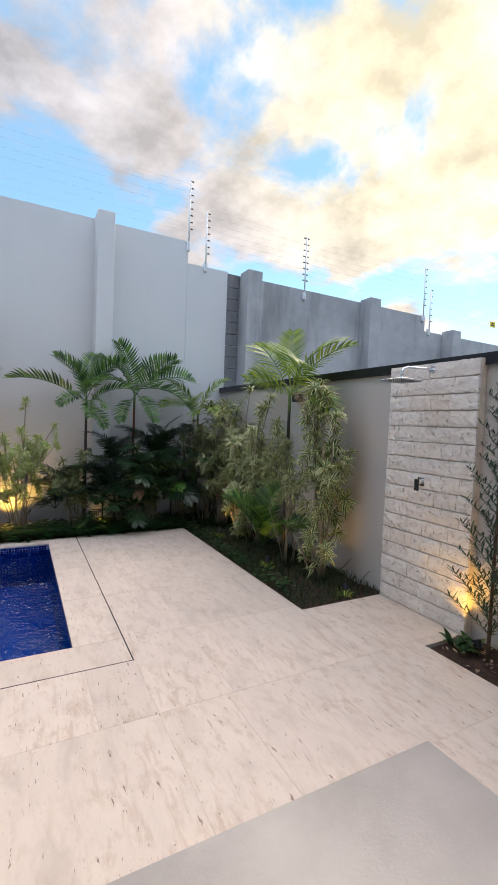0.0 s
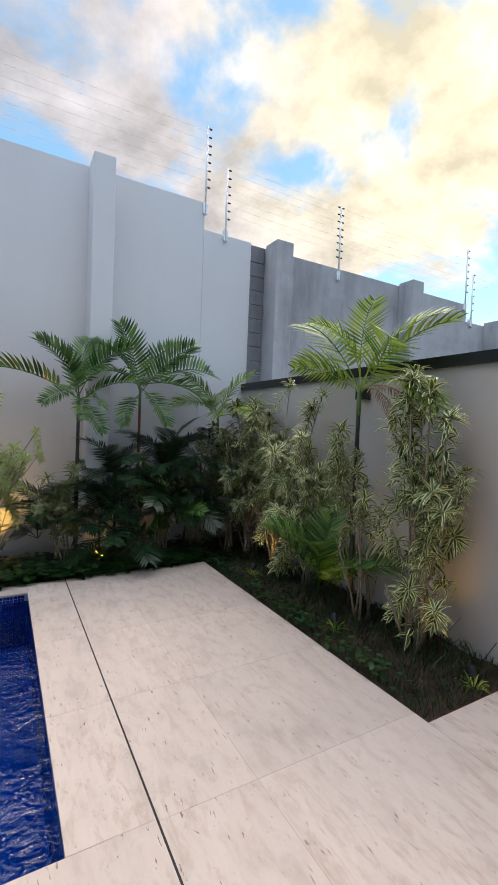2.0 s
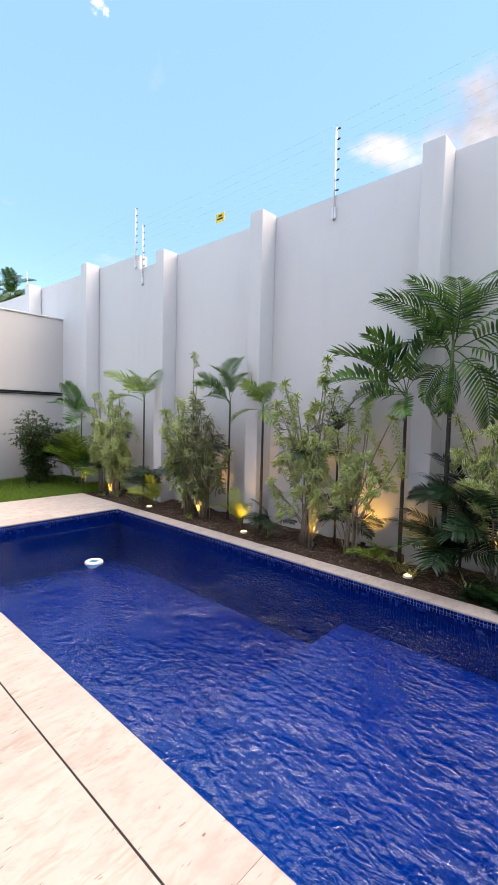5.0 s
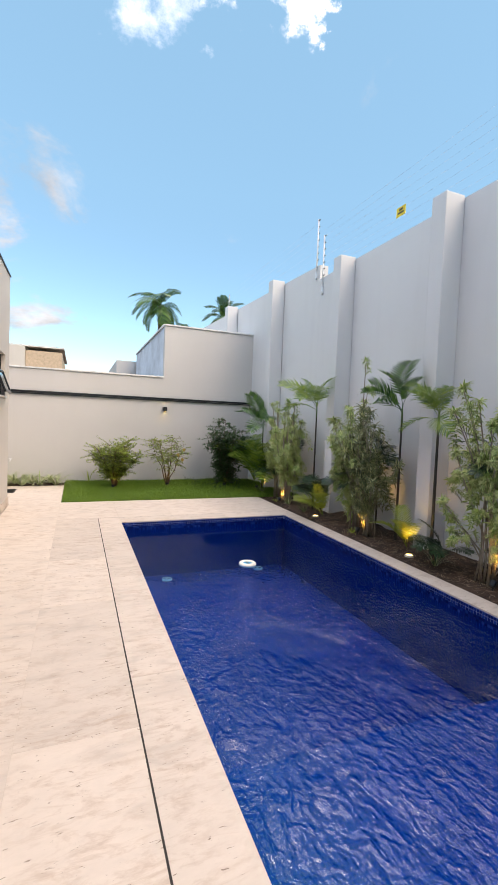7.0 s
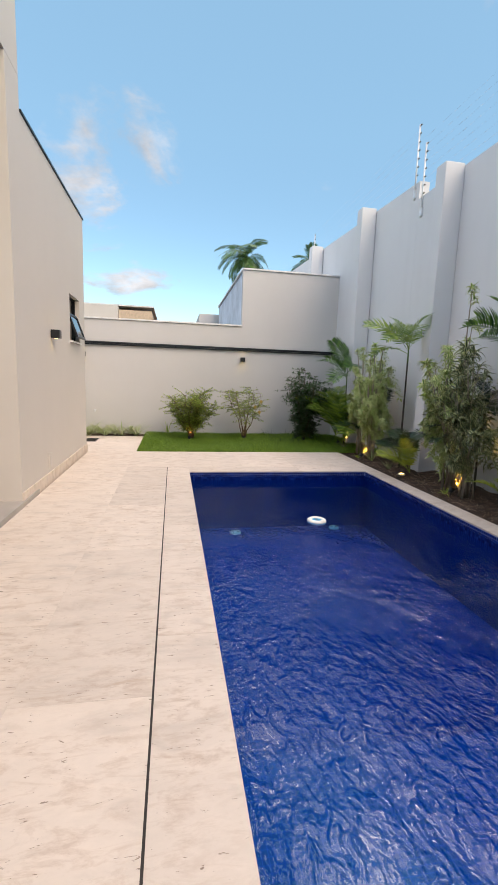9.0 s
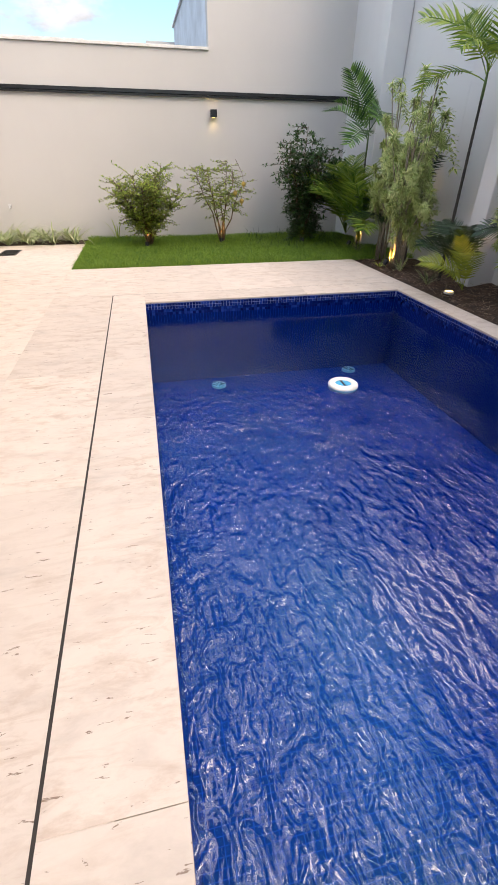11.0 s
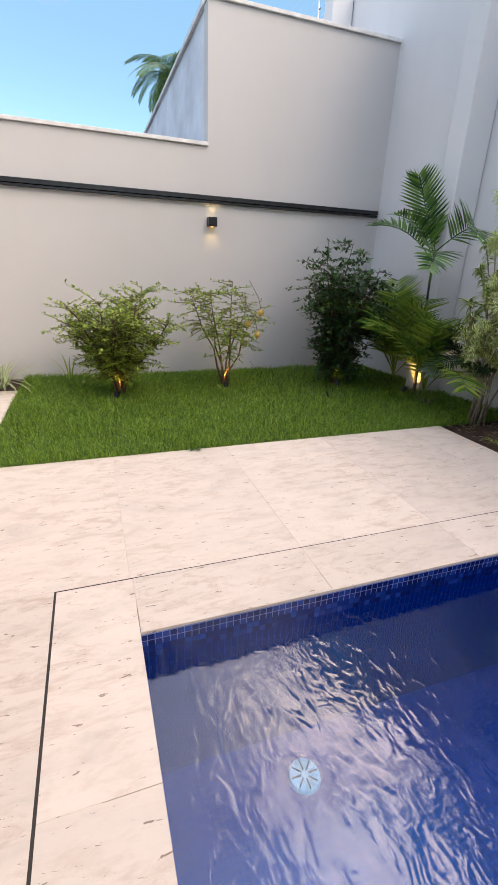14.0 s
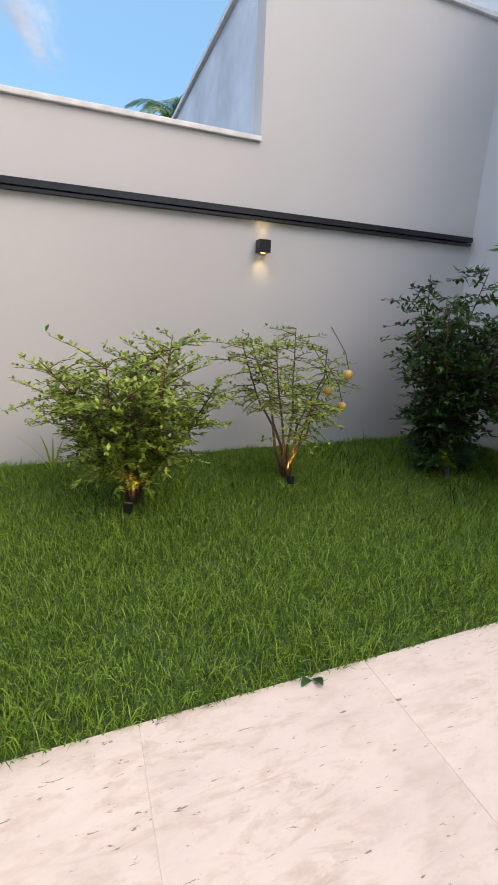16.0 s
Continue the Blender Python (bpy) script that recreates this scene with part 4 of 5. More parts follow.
def shrub(x, y, h, spread, leaf, mat, label, seed, density=1.0, trunks=5, bare=0.25, up=0.8, fruit=()):
    """A bush: forked limbs with twigs, each twig carrying many small leaves."""
    r = random.Random(seed)
    t = thing("shrub", (x, y, 0), label, "shrub", "shrubs on the lawn")
    for i in range(trunks):
        a = 2 * math.pi * i / trunks + r.uniform(-0.3, 0.3)
        reach = spread * r.uniform(0.45, 1.0)
        hh = h * r.uniform(0.8, 1.05) * (1.0 - 0.42 * (reach / spread) ** 2)
        pts = [Vector((0.02 * math.cos(a), 0.02 * math.sin(a), -0.02))]
        for k in range(1, 6):
            q = k / 5
            pts.append(Vector((math.cos(a) * reach * q ** 1.15, math.sin(a) * reach * q ** 1.15, hh * q ** 0.95)) + Vector((r.uniform(-0.03, 0.03), r.uniform(-0.03, 0.03), 0)))
        bm = bmesh.new()
        add_tube(bm, pts, [0.014, 0.012, 0.009, 0.007, 0.005, 0.003], 5)
        L = Leaves()
        twigs = int(26 * density)
        for j in range(twigs):
            q = r.uniform(bare, 1.0) * 4.98
            k = int(q)
            p = pts[k].lerp(pts[k + 1], q - k)
            b = r.uniform(0, 6.28)
            d = Vector((math.cos(b), math.sin(b), r.uniform(-0.3, up))).normalized()
            ln = r.uniform(0.10, 0.30) * (spread / 0.5) ** 0.5
            e = p + d * ln - UP * 0.02
            add_tube(bm, [p, p.lerp(e, 0.5) + UP * 0.015, e], [0.0035, 0.0028, 0.0015], 3, False)
            for m in range(int(ln / 0.011)):
                s = r.uniform(0.15, 1.05)
                c = r.uniform(0, 6.28)
                o = Vector((math.cos(c), math.sin(c), r.uniform(-0.5, 0.8))) + d * 0.7
                L.strip(p.lerp(e, s) + UP * 0.012, o, leaf * r.uniform(0.7, 1.25), leaf * 0.48, r.uniform(0, 0.9), 2, (0.15, 1.0, 0.0))
        part("limb", bm, M_BARK, t)
        place("foliage", L.mesh("foliage", mat), t)
    for fx, fy, fz in fruit:
        bm = bmesh.new()
        bmesh.ops.create_uvsphere(bm, u_segments=12, v_segments=8, radius=0.034, matrix=Matrix.Translation((fx - x, fy - y, fz)) @ Matrix.Diagonal((1, 1, 1.08, 1)))
        bmesh.ops.create_cone(bm, segments=6, radius1=0.006, radius2=0.012, depth=0.02, matrix=Matrix.Translation((fx - x, fy - y, fz - 0.045)))
        part("fruit", bm, M_FRUIT, t, "round orange fruit", True)
        bm = bmesh.new()
        add_tube(bm, [(fx - x, fy - y, fz + 0.035), (fx - x - 0.03, fy - y - 0.02, fz + 0.15), (fx - x - 0.12, fy - y - 0.1, fz + 0.32)], [0.003, 0.003, 0.003], 4)
        part("fruit_stalk", bm, M_BARK, t)
    return t


shrub(-10.02, 0.47, 1.22, 0.60, 0.040, M_SHRUB, "bushy small-leaved shrub with light green leaves on the lawn", 3, 3.4, 10, 0.22)
shrub(-10.20, 1.66, 1.42, 0.52, 0.036, M_SHRUB, "airy open shrub with bare forked stems and hanging orange fruits", 8, 1.5, 7, 0.5, 0.4, ((-9.95, 1.94, 0.62), (-9.95, 1.97, 0.85), (-10.0, 1.85, 0.73)))
shrub(-10.04, 3.00, 1.85, 0.56, 0.060, M_SHRUBDARK, "dense dark green shrub with drooping leaves near the wall corner", 5, 2.6, 11, 0.08, 0.3)

# ---- grass, ground cover, ribbon plants ----


def blades(name, regions, density, h0, h1, width, material, label, seed, z=-0.01, lean=0.5, clump=2.2):
    g = np.random.default_rng(seed)
    P, H = [], []
    for x0, x1, y0, y1 in regions:
        n = int((x1 - x0) * (y1 - y0) * density)
        P.append(np.column_stack([g.uniform(x0, x1, n), g.uniform(y0, y1, n)]))
    P = np.concatenate(P)
    n = len(P)
    patch = 0.5 + 0.5 * np.sin(P[:, 0] * clump * 2.1 + 1.3 * np.sin(P[:, 1] * clump * 1.7)) * np.sin(P[:, 1] * clump * 2.6 + 1.1 * np.sin(P[:, 0] * clump * 3.1))
    H = (h0 + (h1 - h0) * g.random(n) ** 1.5) * (0.7 + 0.5 * patch)
    A = g.uniform(0, 2 * np.pi, n)
    B = g.uniform(0, 2 * np.pi, n)
    ln = lean * H * g.uniform(0.2, 1.4, n)
    w = width * g.uniform(0.7, 1.3, n)
    sx, sy = np.cos(A) * w / 2, np.sin(A) * w / 2
    lx, ly = np.cos(B) * ln, np.sin(B) * ln
    V = np.empty((n, 5, 3))
    V[:, 0] = np.column_stack([P[:, 0] - sx, P[:, 1] - sy, np.full(n, z)])
    V[:, 1] = np.column_stack([P[:, 0] + sx, P[:, 1] + sy, np.full(n, z)])
    V[:, 2] = np.column_stack([P[:, 0] + sx * 0.8 + lx * 0.35, P[:, 1] + sy * 0.8 + ly * 0.35, z + H * 0.6])
    V[:, 3] = np.column_stack([P[:, 0] - sx * 0.8 + lx * 0.35, P[:, 1] - sy * 0.8 + ly * 0.35, z + H * 0.6])
    V[:, 4] = np.column_stack([P[:, 0] + lx, P[:, 1] + ly, z + H * (1.0 - 0.25 * lean)])
    base = np.arange(n)[:, None] * 5
    q = (base + np.array([0, 1, 2, 3])).ravel()
    tr = (base + np.array([3, 2, 4])).ravel()
    me = bpy.data.meshes.new(name)
    me.vertices.add(n * 5)
    me.vertices.foreach_set("co", V.ravel())
    me.loops.add(n * 7)
    me.loops.foreach_set("vertex_index", np.concatenate([q, tr]).astype(np.int32))
    me.polygons.add(n * 2)
    me.polygons.foreach_set("loop_start", np.concatenate([np.arange(n) * 4, n * 4 + np.arange(n) * 3]).astype(np.int32))
    me.update(calc_edges=True)
    me.materials.append(material)
    return tagged(new(name, me), label, "grass", "", "stuff")


blades("lawn_grass", [(-11.0, -8.39, -0.54, 4.15)], 12000, 0.025, 0.085, 0.0040, M_GRASS, "thick short green lawn grass", 1, lean=0.9)
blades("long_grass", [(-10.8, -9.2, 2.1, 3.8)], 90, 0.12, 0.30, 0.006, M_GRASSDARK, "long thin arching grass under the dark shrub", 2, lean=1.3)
blades("border_grass", [(1.47, 2.41, 0.23, 4.1)], 2600, 0.03, 0.10, 0.005, M_GRASSDARK, "rough grass darkened in colour for the shaded bed", 3, lean=0.9)
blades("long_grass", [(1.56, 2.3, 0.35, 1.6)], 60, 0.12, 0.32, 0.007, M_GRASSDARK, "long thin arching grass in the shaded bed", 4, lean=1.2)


def scatter_leaves(name, label, regions, n, size, material, seed, z0=0.0, z1=0.1, category="ground cover", shape=(0.2, 1.0, 0.8, 0.0), wide=0.75, flat=0.3):
    r = random.Random(seed)
    L = Leaves()
    tot = sum((b - a) * (d - c) for a, b, c, d in regions)
    for a, b, c, d in regions:
        for _ in range(int(n * (b - a) * (d - c) / tot)):
            th = r.uniform(0, 6.28)
            L.strip((r.uniform(a, b), r.uniform(c, d), r.uniform(z0, z1)), (math.cos(th), math.sin(th), r.uniform(-flat, flat)), size * r.uniform(0.6, 1.3), size * wide, r.uniform(0, 0.5), 3, shape)
    return tagged(new(name, L.mesh(name, material)), label, category, "", "stuff")


scatter_leaves("ground_cover", "dark green creeping ground cover spilling over the paving edge", [(-1.4, 1.5, 3.22, 3.85), (-1.1, 1.3, 3.13, 3.26)], 2900, 0.075, M_IVY, 1, 0.01, 0.12)
scatter_leaves("ground_cover", "dark green creeping leaves in the shaded corner", [(1.45, 2.4, 3.1, 4.2), (1.47, 1.62, 0.4, 3.2)], 900, 0.05, M_IVY, 2, 0.01, 0.10)
scatter_leaves("straw_litter", "dry straw and leaf litter on the soil", [(-8.4, -1.4, 3.26, 4.2)], 3200, 0.07, M_STRAW, 3, -0.012, 0.004, "litter", (0.7, 1.0, 0.8, 0.4), 0.06, 0.06)
scatter_leaves("leaf_litter", "dry leaf litter on the red soil beside the conifer", [(2.0, 2.43, -2.6, -0.72)], 160, 0.045, M_STRAW, 4, -0.01, 0.01, "litter", (0.3, 1.0, 0.8, 0.1), 0.35, 0.1)


def tuft(x, y, name, label, n, length, width, material, category, group, seed, up=(0.6, 1.6)):
    r = random.Random(seed)
    t = thing(name, (x, y, 0), label, category, group)
    L = Leaves()
    for i in range(n):
        a = r.uniform(0, 6.28)
        L.strip((0.02 * math.cos(a), 0.02 * math.sin(a), -0.01), (math.cos(a), math.sin(a), r.uniform(*up)), length * r.uniform(0.6, 1.15), width, r.uniform(0.9, 1.8), 5, (0.6, 1.0, 0.9, 0.6, 0.0))
    place("leaves", L.mesh("leaves", material), t)
    return t


for k in range(12):
    tuft(-10.55 - 0.33 * (k % 2), -0.72 - 0.17 * k, "ribbon_plant", "low ribbon plant with cream striped arching leaves at the wall", 34, 0.50, 0.024, M_SPIDER, "ribbon plant", "ribbon plants by the path", k)
for k, (x, y) in enumerate(((2.16, -0.72), (2.24, -0.82), (2.12, -0.80))):
    tuft(x, y, "seedling", "small broad-leaved seedling at the edge of the bed", 8, 0.13, 0.06, M_IVY, "seedling", "seedlings beside the shower wall", 50 + k, (0.8, 2.5))
for k, (x, y) in enumerate(((-1.95, 3.47), (-2.1, 3.5), (-1.4, 3.42), (-3.9, 3.5), (-7.6, 3.5), (-9.0, 3.55), (0.42, 3.62), (-6.9, 3.45))):
    tuft(x, y, "strappy_plant", "small strappy plant in the soil beside a garden light", 16, 0.26, 0.014, M_SONGDULL if k % 2 else M_SONG, "strappy plant", "strappy plants in the bed", 70 + k, (0.8, 3.0))
for k, (x, y) in enumerate(((1.74, 1.28), (1.76, 2.60), (2.0, 0.30), (-9.80, 0.38), (-9.97, 1.57), (-9.79, 2.90), (-9.36, 3.52), (-5.42, 3.44), (-7.92, 3.38))):
    tuft(x, y, "grass_tuft", "small light green tuft lit warm by the garden light beside it", 22, 0.11, 0.010, M_SHRUB, "grass tuft", "tufts beside garden lights", 120 + k, (0.5, 2.5))
tuft(-8.41, 0.92, "weed", "small leafy weed at the edge of the lawn", 9, 0.07, 0.035, M_IVY, "weed", "", 90, (0.3, 1.2))
tuft(-10.8, -0.05, "tall_weed", "tall thin weed with a few upright blades at the wall", 5, 0.40, 0.018, M_SHRUB, "weed", "", 91, (2.5, 5.0))

# ---- lamps and garden lights ----
WARM = (1.0, 0.54, 0.10)
M_LENS = emitter("lit_lamp_lens", (1.0, 0.62, 0.16), 5.0)


def garden_light(x, y, target, watts, label="black spike spotlight shining warm light up into the plants", group="garden spotlights", cone=80, lens=0.028):
    t = thing("garden_spotlight", (x, y, 0), label, "garden light", group)
    way = (Vector(target) - Vector((x, y, 0.05))).normalized()
    bm = bmesh.new()
    add_tube(bm, [(0, 0, -0.08), (0, 0, 0.03)], 0.008, 6)
    part("spike", bm, M_BLACK, t)
    bm = bmesh.new()
    m = aim(Vector((0, 0, 0.05)), way)
    bmesh.ops.create_cone(bm, cap_ends=False, segments=14, radius1=0.026, radius2=0.033, depth=0.06, matrix=m)
    bmesh.ops.create_circle(bm, cap_ends=True, segments=14, radius=0.019, matrix=m @ Matrix.Translation((0, 0, -0.03)))
    part("lamp_body", bm, M_BLACK, t)
    bm = bmesh.new()
    bmesh.ops.create_circle(bm, cap_ends=True, segments=14, radius=lens, matrix=m @ Matrix.Translation((0, 0, 0.018)))
    part("lens", bm, M_LENS, t, "glowing warm lens")
    lamp = new("spot", bpy.data.lights.new("spot", "SPOT"))
    lamp.data.energy, lamp.data.color, lamp.data.spot_size, lamp.data.spot_blend, lamp.data.shadow_soft_size = watts, WARM, radians(cone), 0.8, 0.02
    lamp.matrix_world = look(Vector((x, y, 0.05)) + way * 0.045, Vector((x, y, 0.05)) + way)
    return t


def ground_light(x, y, watts, toward=(0, 1.0)):
    t = thing("ground_light", (x, y, 0), "round white recessed ground light at the foot of a pilaster", "ground light", "recessed ground lights")
    bm = bmesh.new()
    bmesh.ops.create_cone(bm, cap_ends=True, segments=24, radius1=0.052, radius2=0.048, depth=0.02, matrix=Matrix.Translation((0, 0, 0.005)))
    part("rim", bm, M_CAPWHITE, t)
    bm = bmesh.new()
    bmesh.ops.create_circle(bm, cap_ends=True, segments=20, radius=0.036, matrix=Matrix.Translation((0, 0, 0.018)))
    part("lens", bm, M_LENS, t, "glowing warm lens")
    lamp = new("spot", bpy.data.lights.new("spot", "SPOT"))
    lamp.data.energy, lamp.data.color, lamp.data.spot_size, lamp.data.spot_blend, lamp.data.shadow_soft_size = watts, WARM, radians(80), 0.9, 0.02
    lamp.matrix_world = look((x, y, 0.03), (x + toward[0], y + toward[1], 1.6))
    return t


SPOT = 12.0
garden_light(-0.78, 3.93, (-0.72, 4.25, 0.75), SPOT * 2.0, cone=100)
garden_light(-3.16, 3.50, (-3.20, 4.2, 1.0), SPOT * 1.6)
garden_light(-2.75, 3.96, (-2.75, 4.25, 0.6), SPOT * 0.8)
garden_light(-1.22, 3.95, (-1.2, 4.25, 0.6), SPOT * 0.7)
garden_light(-5.35, 3.48, (-5.35, 4.1, 1.0), SPOT * 1.4)
garden_light(-7.85, 3.42, (-7.8, 4.1, 0.9), SPOT * 1.4)
garden_light(0.40, 3.45, (0.38, 4.0, 0.55), SPOT * 1.2)
garden_light(-9.45, 3.60, (-9.5, 4.0, 0.5), SPOT * 0.6)
garden_light(2.06, 0.36, (2.2, 0.8, 0.6), SPOT * 0.3)
garden_light(1.78, 1.34, (2.05, 1.6, 0.5), SPOT * 0.3)
garden_light(1.80, 2.67, (2.2, 2.8, 0.5), SPOT * 0.5)
garden_light(2.22, -0.86, (2.40, -0.42, 0.75), SPOT * 1.0)
garden_light(-9.88, 0.42, (-10.0, 0.48, 0.5), SPOT * 0.25)
garden_light(-10.04, 1.62, (-10.2, 1.66, 0.5), SPOT * 0.25)
garden_light(-9.86, 2.95, (-10.04, 3.0, 0.5), SPOT * 0.25)
ground_light(-1.97, 3.44, SPOT * 1.0, (-0.1, 0.55))
ground_light(-4.25, 3.44, SPOT * 1.0, (-0.15, 0.6))
ground_light(-6.47, 3.44, SPOT * 0.8, (-0.4, 0.7))


def sconce(x, y, z, face, lit, wall):
    t = thing("wall_lamp", (x, y, z), "%s black cube wall lamp on the %s wall" % ("lit" if lit else "unlit", wall), "wall lamp", "cube wall lamps")
    n = Vector(face)
    s = Vector((abs(n.y), abs(n.x), 0))
    bm = bmesh.new()
    c = n * 0.055
    add_box(bm, c.x - 0.05, c.x + 0.05, c.y - 0.05, c.y + 0.05, -0.05, 0.05, 0.003)
    part("lamp_body", bm, M_BLACK, t)
    bm = bmesh.new()
    add_box(bm, n.x * 0.004 - 0.004 - abs(s.x) * 0.03, n.x * 0.004 + 0.004 + abs(s.x) * 0.03, n.y * 0.004 - 0.004 - abs(s.y) * 0.03, n.y * 0.004 + 0.004 + abs(s.y) * 0.03, -0.03, 0.03)
    part("wall_plate", bm, M_BLACK, t)
    if lit:
        for sg in (-1, 1):
            bm = bmesh.new()
            bmesh.ops.create_circle(bm, cap_ends=True, segments=12, radius=0.022, matrix=Matrix.Translation(c + Vector((0, 0, sg * 0.0515))))
            part("lens", bm, M_LENS, t, "glowing warm lens")
            lamp = new("spot", bpy.data.lights.new("spot", "SPOT"))
            lamp.data.energy, lamp.data.color, lamp.data.spot_size, lamp.data.spot_blend, lamp.data.shadow_soft_size = lit, (1.0, 0.72, 0.30), radians(110), 0.7, 0.02
            p = Vector((x, y, z)) + c + Vector((0, 0, sg * 0.055))
            lamp.matrix_world = look(p, p + Vector((0.001, 0, sg)))
    return t


sconce(EX, 1.75, 1.89, (-1, 0, 0), 0, "low east")
sconce(WX, 1.70, 1.785, (1, 0, 0), 1.0, "west")
sconce(WX, -1.92, 1.77, (1, 0, 0), 1.0, "west")
sconce(-6.38, HY, 1.79, (0, 1, 0), 0.5, "house")

# ---- shower ----
CF = EX - 0.075
shower = thing("shower_wall", (0, 0, 0), "wall panel clad in split travertine stones behind the outdoor shower", "stone cladding", kind="structure")
part("cladding_backing", block(CF + 0.012, EX - 0.002, -0.672, 0.205, -0.02, 2.11), M_BED, shower)


def shower_set():
    t = thing("outdoor_shower", (CF, -0.25, 0), "chrome rain shower with a square head on the stone-clad wall", "shower")
    bm = bmesh.new()
    pts = [(0, 0, 2.055), (-0.10, 0, 2.055), (-0.27, 0.02, 2.052), (-0.31, 0.03, 2.04), (-0.325, 0.03, 2.01), (-0.325, 0.03, 1.955)]
    add_tube(bm, pts, 0.010, 12)
    part("shower_arm", bm, M_CHROME, t)
    bm = bmesh.new()
    bmesh.ops.create_cone(bm, cap_ends=True, segments=24, radius1=0.032, radius2=0.030, depth=0.012, matrix=Matrix.Translation((-0.006, 0, 2.055)) @ Matrix.Rotation(radians(90), 4, "Y"))
    part("wall_flange", bm, M_CHROME, t)
    bm = block(-0.44, -0.21, -0.085, 0.145, 1.938, 1.950, 0.003)
    part("shower_head", bm, M_CHROME, t)
    bm = bmesh.new()
    for i in range(10):
        for j in range(10):
            cx, cy = -0.425 + i * 0.0222, -0.07 + j * 0.0222
            add_box(bm, cx - 0.003, cx + 0.003, cy - 0.003, cy + 0.003, 1.931, 1.937)
    part("nozzles", bm, M_RUBBER, t, kind="stuff")
    t2 = thing("shower_valve", (CF, -0.20, 1.12), "square black and chrome lever valve on the stone-clad wall", "valve")
    part("valve_plate", block(-0.016, 0.0, -0.035, 0.035, -0.035, 0.035, 0.003), M_CHROME, t2)
    bm = bmesh.new()
    add_tube(bm, [(-0.01, 0, 0), (-0.055, 0, 0)], 0.020, 14)
    part("valve_body", bm, M_CHROME, t2)
    part("lever", block(-0.075, -0.056, -0.018, 0.018, -0.075, 0.022, 0.004), M_BLACK, t2, "black lever")
    return t


shower_set()

# ---- electric fence ----


def fence_post(x, y, z0, z1, n, both=False, tilt=0.0, label="thin white metal fence post with black insulators on the wall top"):
    t = thing("fence_post", (x, y, 0), label, "fence post", "electric fence posts")
    top = Vector((tilt, 0, z1))
    bm = bmesh.new()
    add_tube(bm, [(0, 0, z0), top], 0.014, 8)
    part("post", bm, M_STEEL, t)
    part("bracket", block(-0.03, 0.03, -0.012, 0.06, z0 + 0.02, z0 + 0.16, 0.004), M_STEEL, t)
    for i in range(n):
        q = 0.32 + 0.66 * i / max(1, n - 1)
        c = Vector((0, 0, z0)).lerp(top, q)
        for sg in ((-1, 1) if both else (1,)):
            bm = bmesh.new()
            add_tube(bm, [c + Vector((0, 0, 0)), c + Vector((sg * 0.028, 0, 0)), c + Vector((sg * 0.03, 0, 0)), c + Vector((sg * 0.060, 0, 0))], [0.005, 0.005, 0.012, 0.010], 8)
            part("insulator", bm, M_RUBBER, t)
    return t


FY = NY - 0.02
for px, z0, z1, n, both in ((1.74, 4.33, 5.48, 8, 0), (2.05, 4.05, 5.04, 7, 0), (4.07, 3.92, 5.10, 8, 1), (7.31, 3.98, 5.18, 7, 0), (7.52, 3.70, 4.75, 6, 0), (-3.47, 4.18, 5.35, 7, 0), (-8.14, 4.52, 5.73, 7, 0), (-7.88, 4.15, 5.32, 7, 0), (-13.76, 4.5, 5.65, 7, 0)):
    fence_post(px, FY, z0, z1, n, bool(both))


def wires():
    bm = bmesh.new()
    runs = [(-26, 4.85, 0.85, -8.14, 4.85, 0.80), (-7.88, 4.50, 0.8, 1.74, 4.65, 0.76), (2.05, 4.32, 0.66, 7.31, 4.36, 0.74), (7.52, 4.0, 0.7, 16, 4.0, 0.7)]
    for x0, z0, s0, x1, z1, s1 in runs:
        for i in range(7):
            a, b = z0 + 0.12 + s0 * i / 6, z1 + s1 * i / 6
            n = 8
            add_tube(bm, [(x0 + (x1 - x0) * k / n, FY, a + (b - a) * k / n - 0.03 * math.sin(math.pi * k / n)) for k in range(n + 1)], 0.0009, 3, False)
    return tagged(part("fence_wire", bm, M_STEEL, None), "thin steel electric fence wires above the wall", "fence wire", "", "stuff")


wires()
M_YELLOW = plain("yellow_sign_plastic", (0.85, 0.62, 0.03), 0.5)
for x, z in ((-5.64, 4.83), (9.8, 4.28)):
    s = thing("warning_plate", (x, FY, z), "small yellow warning plate hung on the fence wires", "warning plate", "yellow warning plates")
    part("plate", block(-0.10, 0.10, -0.006, -0.003, -0.07, 0.07, 0.0), M_YELLOW, s)
    part("printed_bar", block(-0.07, 0.07, -0.008, -0.0065, -0.03, -0.005), M_BLACK, s)
    part("printed_bar", block(-0.04, 0.04, -0.008, -0.0065, 0.015, 0.045), M_BLACK, s)

# ---- window, outlet, tap ----
win = thing("window_1", (-7.70, HY - 0.06, 0), "small black awning window with its sash tilted open", "window", kind="structure")
fb = bmesh.new()
a, b, c, d = WXA + 7.70, WXB + 7.70, WZA, WZB
add_box(fb, a, b, -0.05, 0.0, c, c + 0.02), add_box(fb, a, b, -0.05, 0.0, d - 0.02, d)
add_box(fb, a, a + 0.02, -0.05, 0.0, c + 0.02, d - 0.02), add_box(fb, b - 0.02, b, -0.05, 0.0, c + 0.02, d - 0.02)
part("window_frame", fb, M_BLACK, win)
sash = bmesh.new()
add_box(sash, a + 0.04, b - 0.04, -0.02, 0.01, -0.36, -0.33), add_box(sash, a + 0.04, b - 0.04, -0.02, 0.01, -0.03, 0.0)
